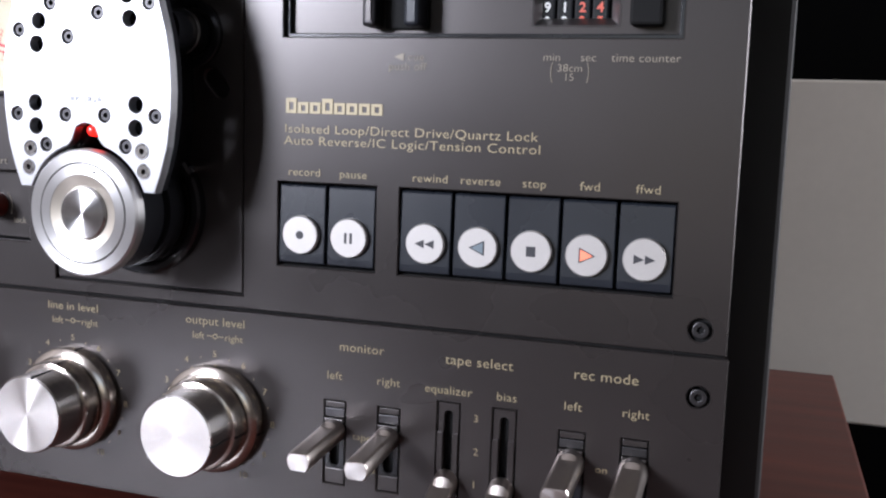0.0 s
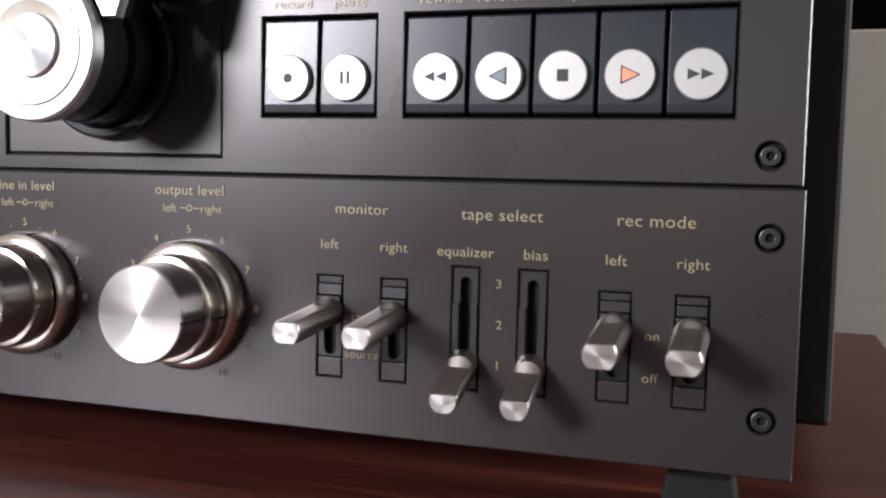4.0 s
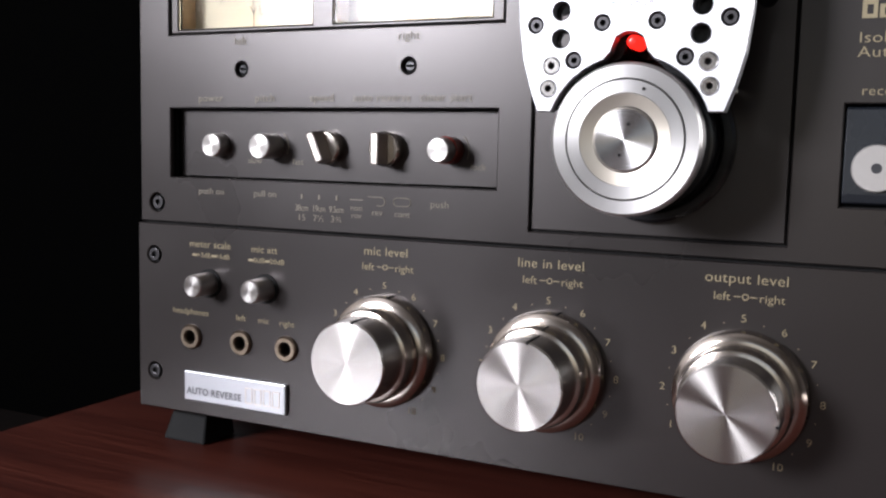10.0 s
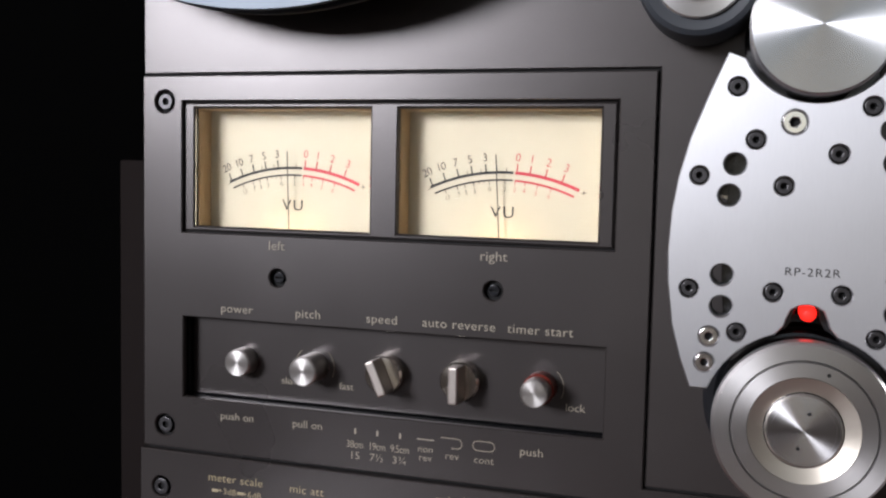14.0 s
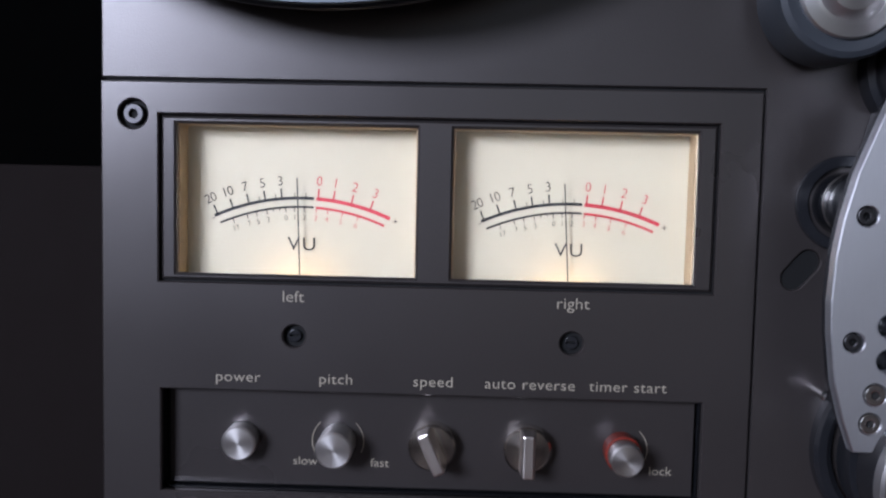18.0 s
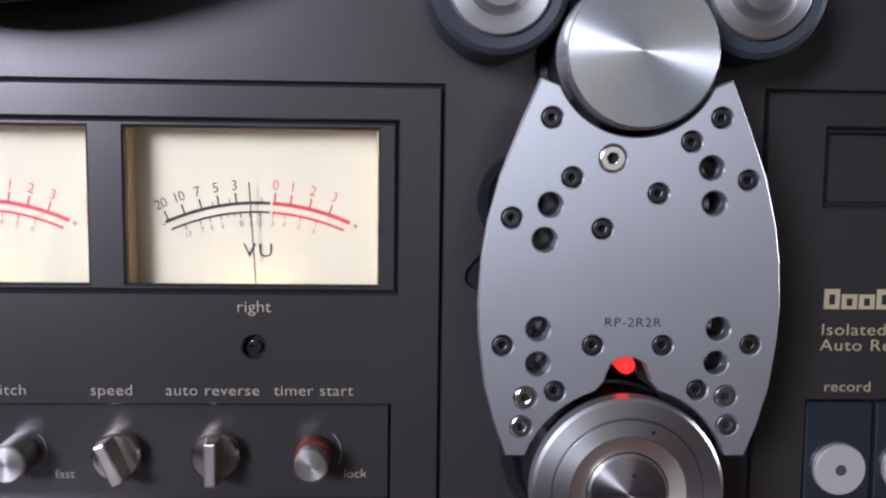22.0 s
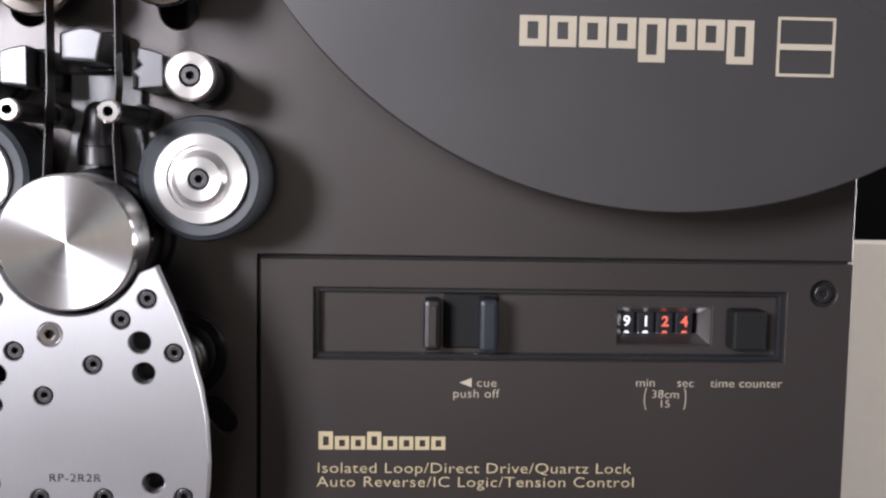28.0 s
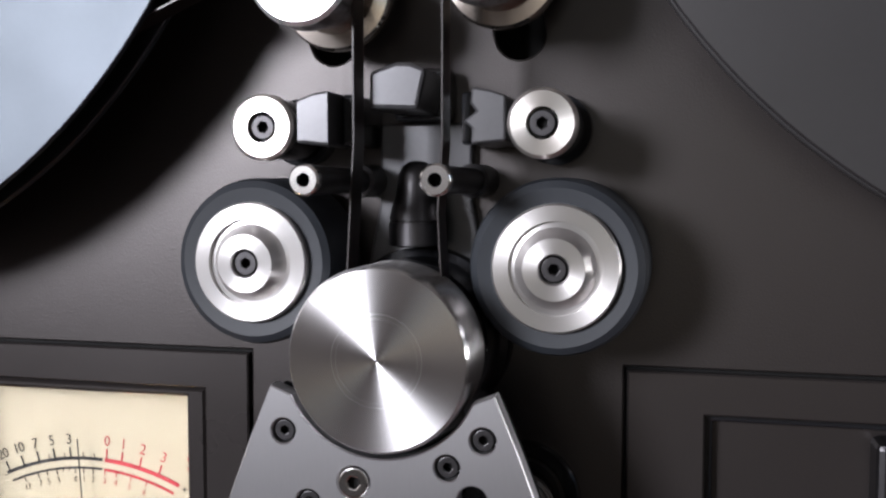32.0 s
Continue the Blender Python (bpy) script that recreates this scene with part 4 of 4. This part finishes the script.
# ---- lever switches ----
def lever_switch(slot, zc, tip_y, drop, w, label, kind):
    x0, x1, z0, z1 = slot
    cx = (x0 + x1) / 2
    e = 0.0004
    well = part("lever_switch", sheet(rect(x0 - 0.0004, x1 + 0.0004, z0 - 0.0004, z1 + 0.0004), [rect(x0, x1, z0, z1)], 0.0022, 0.012), MATT, deck, label, ZERO, 0)
    part("switch_floor", box(x0, x1, 0.0110, 0.0120, z0, z1), MATT, well, "", ZERO, 0)
    if kind == "slim":
        part("escutcheon", sheet(rect(x0 + e, x1 - e, z0 + e, z1 - e), [capsule(cx, z0 + 0.006, cx, z1 - 0.005, 0.0016)], -0.0006, 0.003, None, 0.0003), PANEL, well, "", ZERO, 0)
        for q0, q1 in ((x0 + e, cx - 0.0018), (cx + 0.0018, x1 - e)):
            part("rail", box(q0, q1, -0.0016, -0.0005, zc - 0.004, z1 - 0.0115), PANEL, well, "", ZERO, 0, 0.0003)
    else:
        part("end_block", box(x0 + e, x1 - e, -0.0007, 0.003, z1 - 0.0026, z1 - e), PANEL, well, "", ZERO, 0, 0.0003)
        part("shutter", box(x0 + e, x1 - e, -0.0011, 0.003, zc + 0.0052, z1 - 0.0029), SCREW, well, "", ZERO, 0, 0.0003)
        part("ridge", box(x0 + e, x1 - e, -0.0022, 0.003, zc + 0.0030, zc + 0.0049), PANEL, well, "", ZERO, 0, 0.0004)
        part("slider", sheet(rect(x0 + e, x1 - e, z0 + 0.0066, zc + 0.0028), [capsule(cx, z0 + 0.0095, cx, zc - 0.001, 0.0019)], -0.0009, 0.002, None, 0.0003), BLACK, well, "", ZERO, 0)
        part("end_block", box(x0 + e, x1 - e, -0.0007, 0.003, z0 + e, z0 + 0.0063), PANEL, well, "", ZERO, 0, 0.0003)
    n = 32
    flat = 0.42 if kind == "slim" else 0.66
    bm = bmesh.new()
    rings = []
    for y, k, cut in ((-0.0015, 1.0, 1.0), (-0.0058, 1.0, 1.0), (-0.0074, 0.97, flat + 0.04), (tip_y + 0.0006, 0.95, flat), (tip_y, 0.90, flat)):
        ring = []
        zo = drop * (y + 0.0015) / (tip_y + 0.0015)
        for i in range(n):
            a = 2 * math.pi * (i + 0.5) / n
            ux, uz = math.cos(a), math.sin(a)
            uz = max(-0.9 if kind == "slim" else -cut - 0.12, min(uz, cut))
            ring.append(bm.verts.new((w / 2 * k * ux, y, w / 2 * k * uz - zo)))
        rings.append(ring)
    for a, b in zip(rings, rings[1:]):
        for i in range(n):
            bm.faces.new([a[i], a[(i + 1) % n], b[(i + 1) % n], b[i]])
    bm.faces.new(rings[0])
    bm.faces.new(rings[-1][::-1])
    lv = part("lever", bm, SWITCHMETAL, deck, "tapered steel lever with a flat on top", (cx, 0, zc), 22)
    end = [(w * 0.44 * math.cos(q), w * 0.44 * max(-flat - 0.12 if kind != "slim" else -0.9, min(math.sin(q), flat))) for q in [2 * math.pi * (i + 0.5) / n for i in range(n)]]
    part("lever_end", sheet(end, [], tip_y - 0.0003, tip_y + 0.0002, None, 0.0002), STEELSMALL, lv, "turned end face", (cx, 0, zc - drop))
    part("lever_stem", lathe([(0.0012, 0.010), (0.0012, -0.002)], 10), SCREW, well, "", (cx, 0, zc))


lever_switch(SLOTS[0], 0.0740, -0.0320, 0.0025, 0.0096, "black slide switch with a steel lever", "wide")
lever_switch(SLOTS[1], 0.0740, -0.0320, 0.0025, 0.0096, "black slide switch with a steel lever", "wide")
lever_switch(SLOTS[2], 0.0605, -0.0215, 0.0075, 0.0094, "tall slide switch with its steel lever down", "slim")
lever_switch(SLOTS[3], 0.0605, -0.0215, 0.0075, 0.0094, "tall slide switch with its steel lever down", "slim")
lever_switch(SLOTS[4], 0.0742, -0.0290, 0.0030, 0.0106, "black slide switch with a steel lever", "wide")
lever_switch(SLOTS[5], 0.0742, -0.0290, 0.0030, 0.0106, "black slide switch with a steel lever", "wide")

# ---- head plate ----
PY = -0.0355
side = [(0.0222, 0.2544), (0.0265, 0.2440), (0.0310, 0.2320), (0.0338, 0.2210), (0.0352, 0.2120), (0.0358, 0.2010), (0.0355, 0.1930), (0.0340, 0.1810), (0.0316, 0.1720), (0.0288, 0.1643), (0.0243, 0.1643)]
CAPC, CAPR = (0.0, 0.2606), 0.0196
LOWC, LOWR = (0.0, 0.1558), 0.0256
top_arc = [(CAPC[0] + CAPR * math.sin(a), CAPC[1] - CAPR * math.cos(a)) for a in [radians(-66 + 132 * i / 20) for i in range(21)]]
low_arc = [(LOWC[0] + LOWR * math.sin(a), LOWC[1] + LOWR * math.cos(a)) for a in [radians(70 - 140 * i / 24) for i in range(25)]]
notch_low = [p for p in low_arc if p[0] > 0.0062] + [(0.0056, 0.1826), (0.0050, 0.1845), (0.0040, 0.1870), (0.0020, 0.1882), (0, 0.1885), (-0.0020, 0.1882), (-0.0040, 0.1870), (-0.0050, 0.1845), (-0.0056, 0.1826)] + [p for p in low_arc if p[0] < -0.0062]
outline = [(x * 1.012 - 0.0004, z) for x, z in [(-x, z) for x, z in side[::-1]] + top_arc + side + notch_low]
small = [(-0.0202, 0.2453), (0.0198, 0.2457), (0.0129, 0.2401), (0.0268, 0.2312), (0.0054, 0.2279), (-0.0151, 0.2314), (-0.0291, 0.2218), (-0.0076, 0.2194), (-0.0307, 0.1913), (-0.0091, 0.1914), (0.0078, 0.1915), (0.0291, 0.1917), (-0.0179, 0.1802), (0.0166, 0.1806)]
large = [(0.0178, 0.234), (0.0188, 0.2257), (-0.0201, 0.225), (-0.0213, 0.2167), (-0.0223, 0.1954), (-0.0222, 0.1869), (0.0211, 0.1956), (0.0209, 0.1873)]
shiny = [(-0.0057, 0.236, 0.0031), (-0.025, 0.1786, 0.0026), (0.0235, 0.1791, 0.0026), (-0.0259, 0.1715, 0.0025), (0.0242, 0.1719, 0.0025)]
plate = part("head_cover", sheet(outline, [disc(x, z, 0.0025, 20) for x, z in small] + [disc(x, z, 0.0029, 20) for x, z in large] + [disc(x, z, r * 1.05, 24) for x, z, r in shiny], PY, PY + 0.004, None, 0.0003),
             SILVER, deck, "brushed aluminium head cover with rows of screws", ZERO, 0)
lettering("RP-2R2R", 0.0003, 0.1972, 0.0022, plate, SCREW, PY - 0.0002, 1.12)
for x, z in small:
    socket_screw("cover_screw", 0.0021, 0.003, SCREW, deck, (x, PY + 0.0007, z), "black socket-head screw")
for x, z, r in shiny:
    socket_screw("cover_screw", r * 0.98, 0.003, CHROME, deck, (x, PY - 0.0003, z), "bright socket-head screw")
inner = [(x * 0.62, 0.209 + (z - 0.209) * 0.97) for x, z in outline]
part("head_housing", sheet(inner, [], PY + 0.0079, 0.0006), BLACK, deck, "black head housing behind the cover", ZERO, 0, 0.0008)
part("housing_web", sheet([(x * 0.985, 0.209 + (z - 0.209) * 0.985) for x, z in outline], [disc(x, z, 0.0026, 14) for x, z in large], PY + 0.0041, PY + 0.0078), BLACK, deck, "", ZERO, 0)
for s in (-1, 1):
    at = (s * 0.0215, 0, 0.2238)
    part("roller_collar", lathe([(0.0100, 0.0007), (0.0100, -0.0012), (0.0104, -0.0016), (0.0128, -0.0016), (0.0132, -0.0011), (0.0132, 0.0007)], 56), BLACK, deck, "glossy black collar on the deck plate beside the heads", at)
    part("side_roller", lathe([(0, -0.0200), (0.0076, -0.0200), (0.0076, -0.0085), (0.0086, -0.0078), (0.0086, 0.0006), (0, 0.0006)], 48), BLACK, deck, "dark tape guide roller beside the heads", at)
    part("roller_rim", lathe([(0.0078, -0.0090), (0.0087, -0.0090), (0.0089, -0.0086), (0.0089, -0.0080), (0.0078, -0.0080)], 48), CHROME, deck, "bright rim of a guide roller", at)
    part("guide_pin", lathe([(0, -0.009), (0.0013, -0.0086), (0.0013, 0.001)], 14), CHROME, deck, "thin bright guide pin", (s * 0.0268, 0, 0.1722))
part("roller_base", lathe([(0.0225, 0.0007), (0.0225, -0.0030), (0.0240, -0.0040), (0.0262, -0.0040), (0.0272, -0.0030), (0.0272, 0.0007)], 80), BLACK, deck, "black base ring of the large lower roller", (0, 0, 0.1558))
led = part("record_lamp", lathe([(0, -0.034), (0.0011, -0.0337), (0.0020, -0.0324), (0.0022, -0.0305), (0.0022, -0.024), (0, -0.024)], 24), REDLED, deck, "glowing red lamp above the reverse roller", (0, 0, 0.1858))

# capstan cap and reverse roller
cap = part("capstan_cap", lathe([(0, -0.0388), (0.0173, -0.0388), (0.0176, -0.0384), (0.0180, -0.0376), (0.0180, -0.0250), (0.0170, -0.0245), (0.0160, -0.020), (0, -0.020)], 96), STEELCAP, deck, "large turned silver capstan cap", (0, 0, 0.2606))
part("capstan_body", lathe([(0, -0.0198), (0.0172, -0.0198), (0.0176, -0.0192), (0.0176, -0.0060), (0.0193, -0.0054), (0.0196, -0.0046), (0.0196, 0.0008), (0, 0.0008)], 64), BLACK, deck, "black capstan body", (0, 0, 0.2606))
RZ = 0.1558
lowr = part("reverse_roller", lathe([(0.0185, -0.0370), (0.0187, -0.0384), (0.0226, -0.0384), (0.0234, -0.0376), (0.0236, -0.034), (0.0150, -0.0335), (0.0150, -0.0370)], 96), STEELRING, deck, "large silver roller with stepped rings", (0, 0, RZ))
part("inner_ring", lathe([(0.0142, -0.0370), (0.0142, -0.0386), (0.0180, -0.0386), (0.0183, -0.0380), (0.0183, -0.036), (0.0142, -0.036)], 96), STEELRING, lowr, "flat silver ring", (0, 0, RZ))
bm = bmesh.new()
ring_a, ring_b, ring_c = [], [], []
for i in range(180):
    a = 2 * math.pi * i / 180
    k = 0.00016 if i % 2 else 0
    ring_a.append(bm.verts.new((0.0141 * math.cos(a), -0.0385, 0.0141 * math.sin(a))))
    ring_b.append(bm.verts.new((0.0122 * math.cos(a), -0.0380 + k, 0.0122 * math.sin(a))))
    ring_c.append(bm.verts.new((0.0101 * math.cos(a), -0.0374, 0.0101 * math.sin(a))))
for a, b in ((ring_a, ring_b), (ring_b, ring_c)):
    for i in range(180):
        j = (i + 1) % 180
        bm.faces.new([a[i], a[j], b[j], b[i]])
part("knurled_ring", bm, KNURL, lowr, "knurled warm silver ring", (0, 0, RZ))
part("hub", lathe([(0, -0.0388), (0.0092, -0.0386), (0.0098, -0.0380), (0.0098, -0.036), (0, -0.036)], 72), STEELCAP, lowr, "turned centre boss", (0, 0, RZ))
for x, z in ((0.0012, 0.0047), (-0.0012, -0.0047), (0.0055, 0.0152)):
    part("roller_dot", lathe([(0, -0.0389), (0.0005, -0.0389), (0.0005, -0.0380), (0, -0.0380)], 10), MATT, lowr, "", (x, 0, RZ + z))
part("roller_body", lathe([(0, -0.0334), (0.0222, -0.0334), (0.0222, -0.020), (0.0195, -0.0195), (0.0195, -0.0165), (0.0225, -0.016), (0.0225, -0.007), (0.019, -0.0065), (0.019, 0.0006), (0, 0.0006)], 64), BLACK, deck, "black roller drum below the heads", (0, 0, RZ))

# pinch rollers, idlers, pins
for s in (-1, 1):
    at = (s * 0.0318, 0.003, 0.2775)
    roller = part("pinch_roller", lathe([(0.0125, -0.0266), (0.0156, -0.0270), (0.0170, -0.0260), (0.0176, -0.024), (0.0177, -0.009), (0.0168, -0.008), (0.005, -0.008), (0.005, -0.0266)], 64), RUBBER, deck, "dark rubber pinch roller with a silver hub", at)
    part("hub", lathe([(0.0091, -0.0262), (0.0092, -0.0284), (0.0122, -0.0284), (0.0126, -0.0279), (0.0126, -0.026), (0.0091, -0.026)], 64), STEELRING, roller, "", at)
    part("hub", lathe([(0.0028, -0.0270), (0.0028, -0.0304), (0.0031, -0.0308), (0.0060, -0.0308), (0.0063, -0.0305), (0.0080, -0.0276), (0.0092, -0.0274), (0.0092, -0.0255), (0.0028, -0.0255)], 64), STEELRING, roller, "", at)
    socket_screw("axle_screw", 0.0025, 0.004, SCREW, roller, (at[0], -0.0272, at[2]))
    part("roller_arm", lathe([(0, -0.0078), (0.0085, -0.0078), (0.0085, -0.0023), (0, -0.0023)], 32), BLACK, deck, "black roller arm", at)
    at = (s * 0.029, 0, 0.3055)
    idl = part("guide_roller", lathe([(0.0032, -0.0248), (0.0062, -0.0248), (0.0069, -0.0242), (0.0069, -0.0222), (0.0032, -0.0222)], 48), STEELSMALL, deck, "small silver guide roller", at)
    part("roller_body", lathe([(0, -0.0221), (0.0064, -0.0221), (0.0064, -0.004), (0.0076, -0.0035), (0.0076, 0.0007), (0, 0.0007)], 40), BLACK, idl, "", at)
    socket_screw("axle_screw", 0.0026, 0.003, SCREW, idl, (at[0], -0.0242, at[2]))
    at = (s * 0.0125, 0, 0.2945)
    pin = part("tape_guide", lathe([(0.0013, -0.0422), (0.0013, -0.0432), (0.0026, -0.0432), (0.0030, -0.0427), (0.0030, -0.0412), (0.0013, -0.0412)], 32), CHROME, deck, "slim chrome tape guide post", at)
    part("guide_sleeve", lathe([(0.0029, -0.0411), (0.0027, -0.030), (0.0027, -0.012), (0.0036, -0.0115), (0.0036, 0.0007), (0.0013, 0.0007), (0.0013, -0.0411)], 32), SCREW, pin, "", at)
    part("pin_bore", lathe([(0, -0.0382), (0.0014, -0.0382), (0.0014, -0.0380), (0, -0.0380)], 12), MATT, pin, "", at)

# erase heads and centre block
def prism(pts, y0, y1):
    return sheet(pts, [], y0, y1)


for s in (-1, 1):
    pts = [(s * 0.0218, 0.3022), (s * 0.0218, 0.3110), (s * 0.0185, 0.3122), (s * 0.0148, 0.3128), (s * 0.0148, 0.3016)]
    if s > 0:
        pts = [(0.0218, 0.3022), (0.0218, 0.3110), (0.0185, 0.3122), (0.0150, 0.3128), (0.0146, 0.3096), (0.0158, 0.3080), (0.0132, 0.3062), (0.0150, 0.3046), (0.0148, 0.3016)]
    hd = part("tape_head", prism(pts, -0.0236, 0.0006), HEADGREY, deck, "dark grey tape head block", ZERO, 0, 0.0005)
    part("head_face", box(min(s * 0.0146, s * 0.0112), max(s * 0.0146, s * 0.0112), -0.0165, 0.0006, 0.3018, 0.3126), BLACK, hd, "", ZERO, 0, 0.0008)
part("centre_block", prism([(-0.0064, 0.3164), (-0.0008, 0.3182), (0.0018, 0.3181), (0.0054, 0.3166), (0.0036, 0.3086), (-0.0066, 0.3090)], -0.0225, -0.006), HEADGREY, deck, "grey five-sided centre block", ZERO, 0, 0.0008)
part("centre_stem", box(-0.0062, 0.0062, -0.006, 0.0007, 0.3075, 0.3190), BLACK, deck, "", ZERO, 0, 0.001)
part("back_channel", prism([(-0.0105, 0.3072), (-0.0105, 0.290), (-0.0150, 0.268), (0.0150, 0.268), (0.0105, 0.290), (0.0105, 0.3072)], -0.0022, 0.0007), HEADGREY, deck, "grey channel behind the tape path", ZERO, 0, 0.0006)
part("sensor_post", lathe([(0, 0.2806), (0.0059, 0.2806), (0.0062, 0.2809), (0.0061, 0.2856), (0.0058, 0.2857), (0.0058, 0.2860), (0.0060, 0.2862), (0.0056, 0.2885), (0.0046, 0.2915), (0.0043, 0.2935), (0.0041, 0.2958), (0.0032, 0.2976), (0.0018, 0.2986), (0, 0.2989)], 32, None, "z"), SCREW, deck, "glossy dark domed sensor post", (0, -0.0095, 0))

# tension rollers
for s, z in ((-1, 0.3345), (1, 0.3378)):
    at = (-0.0170 if s < 0 else 0.0187, 0, z)
    tr = part("tension_roller", lathe([(0, -0.0340), (0.0096, -0.0340), (0.0104, -0.0333), (0.0106, -0.0318), (0.0106, -0.0285), (0.0090, -0.0280), (0.0088, -0.0200), (0, -0.0200)], 64), STEELCAP, deck, "shiny silver tension roller on its arm", at)
    part("rear_flange", lathe([(0, -0.0199), (0.0088, -0.0199), (0.0090, -0.0140), (0.0118, -0.0134), (0.0123, -0.0126), (0.0123, -0.0108), (0.0115, -0.0102), (0, -0.0102)], 64), STEELRIM, tr, "", at)
    part("arm_pin", lathe([(0, -0.0101), (0.0032, -0.0101), (0.0032, 0.010), (0, 0.010)], 20), SCREW, tr, "", at)

# ---- reels ----
RC = 0.404


def reel_flange(r, windows):
    return sheet(disc(0, 0, r, 128), windows, -0.0008, 0.0008, None, 0.0003)


def reel_windows(turns):
    """Three openings whose sides draw together towards the rim."""
    out = []
    for t in turns:
        t = radians(t)
        ho, hi = radians(12), radians(40)
        outer = [(0.1140 * math.sin(t + ho * (1 - i / 6)), 0.1140 * math.cos(t + ho * (1 - i / 6))) for i in range(13)]
        innr = [(0.0560 * math.sin(t - hi * (1 - i / 8)), 0.0560 * math.cos(t - hi * (1 - i / 8))) for i in range(17)]
        out.append(outer + innr)
    return out


def tape_reel(x, y_front, mat, turns, pack_r, label, printed):
    reel = thing("tape_reel", (x, 0, RC), label, "tape reel", "reels on the deck")
    fl = part("front_flange", reel_flange(0.1335, reel_windows(turns)), mat, reel, "", (x, y_front, RC), 0)
    part("rear_flange", reel_flange(0.1335, reel_windows([q + 60 for q in turns])), mat, reel, "", (x, y_front + 0.0085, RC), 0)
    part("tape_pack", lathe([(0.036, 0.0012), (pack_r, 0.0012), (pack_r, 0.0074), (0.036, 0.0074)], 96), TAPEPACK if printed else TAPESIDE, reel, "wound brown tape", (x, y_front, RC))
    part("hub", lathe([(0.006, -0.003), (0.030, -0.003), (0.036, -0.001), (0.036, 0.010), (0.006, 0.010)], 64), BLACK, reel, "black reel hub", (x, y_front, RC))
    part("spindle", lathe([(0, -0.012), (0.012, -0.012), (0.014, -0.010), (0.014, 0.001), (0.024, 0.001), (0.024, -y_front), (0, -y_front)], 48), BLACK, deck, "black reel spindle", (x, y_front, RC))
    if printed:
        turn = 0

        def swung(dx, dz):
            a = radians(turn)
            return (x + dx * math.cos(a) + dz * math.sin(a), y_front, RC - dx * math.sin(a) + dz * math.cos(a))

        for i in range(8):
            top = 0.0066 if i in (3, 0) else 0.0030
            m = part("emblem_block", sheet(rect(-0.0037, 0.0036, -0.0052, top), [rect(-0.0015, 0.0015, -0.0036, top - 0.0020)], -0.0011, -0.0008), PALE, fl, "", swung(0.0162 - 0.0081 * i, -0.0862), 0)
            m.rotation_euler = (0, radians(180 + turn), 0)
        m = part("emblem_frame", sheet(rect(-0.0080, 0.0080, -0.0080, 0.0080), [rect(-0.0073, 0.0073, 0.0008, 0.0072), rect(-0.0073, 0.0073, -0.0072, -0.0008)], -0.0011, -0.0008), PALE, fl, "", swung(0.0345, -0.0878), 0)
        m.rotation_euler = (0, radians(turn), 0)
        one = swung(-0.0008, -0.0667)
        one_bm = box(-0.0016, 0.0016, -0.0011, -0.0008, -0.0034, 0.0034)
        box(-0.0058, 0.0058, -0.0011, -0.0008, 0.0034, 0.0050, box(-0.0066, 0.0036, -0.0011, -0.0008, -0.0050, -0.0034, one_bm))
        part("numeral", one_bm, PALE, fl, "", (one[0], y_front, one[2]), 0)
    return reel


tape_reel(0.162, -0.0285, REELGREY, (9, 129, 249), 0.070, "grey metal tape reel partly wound with brown tape", True)
tape_reel(-0.163, -0.0285, REELSILVER, (208, 328, 88), 0.1125, "pale silver metal tape reel full of dark tape", False)

# ---- the tape itself ----
TW, TT = 0.00635, 0.00016


def ribbon(points, yc):
    bm = bmesh.new()
    rows = []
    pts = [Vector(p) for p in points]
    for i, p in enumerate(pts):
        a, b = pts[max(i - 1, 0)], pts[min(i + 1, len(pts) - 1)]
        d = (b - a).normalized()
        n = Vector((-d.y, d.x)) * TT
        rows.append([bm.verts.new((q.x, yy, q.y)) for q in (p - n, p + n) for yy in (yc - TW / 2, yc + TW / 2)])
    for p, q in zip(rows, rows[1:]):
        for i, j in ((0, 2), (2, 3), (3, 1), (1, 0)):
            bm.faces.new([p[i], p[j], q[j], q[i]])
    bm.faces.new(rows[0]), bm.faces.new(rows[-1][::-1])
    return bm


tape = thing("magnetic_tape", (0, 0, TABLE_Z), "thin dark brown tape threaded over the rollers", "tape")
for s, z in ((-1, 0.3345), (1, 0.3378)):
    cx, r = s * (0.0170 if s < 0 else 0.0187), 0.0088
    ang = [radians(a) for a in range(0, 116 if s < 0 else 96, 10)]
    arc = [(cx - s * r * math.cos(a), z + r * math.sin(a)) for a in ang]
    last = arc[-1]
    run = [(s * 0.0098, 0.2740), (s * 0.0090, 0.2880), (arc[0][0], 0.302)] + arc
    end = (s * 0.066, 0.3235) if s < 0 else (s * 0.070, z + 0.0078)
    part("tape_run", ribbon(run + [end], -0.0242), TAPE, tape, "", ZERO, 30)

for ob in bpy.data.objects:
    if "origin" in ob:
        del ob["origin"]
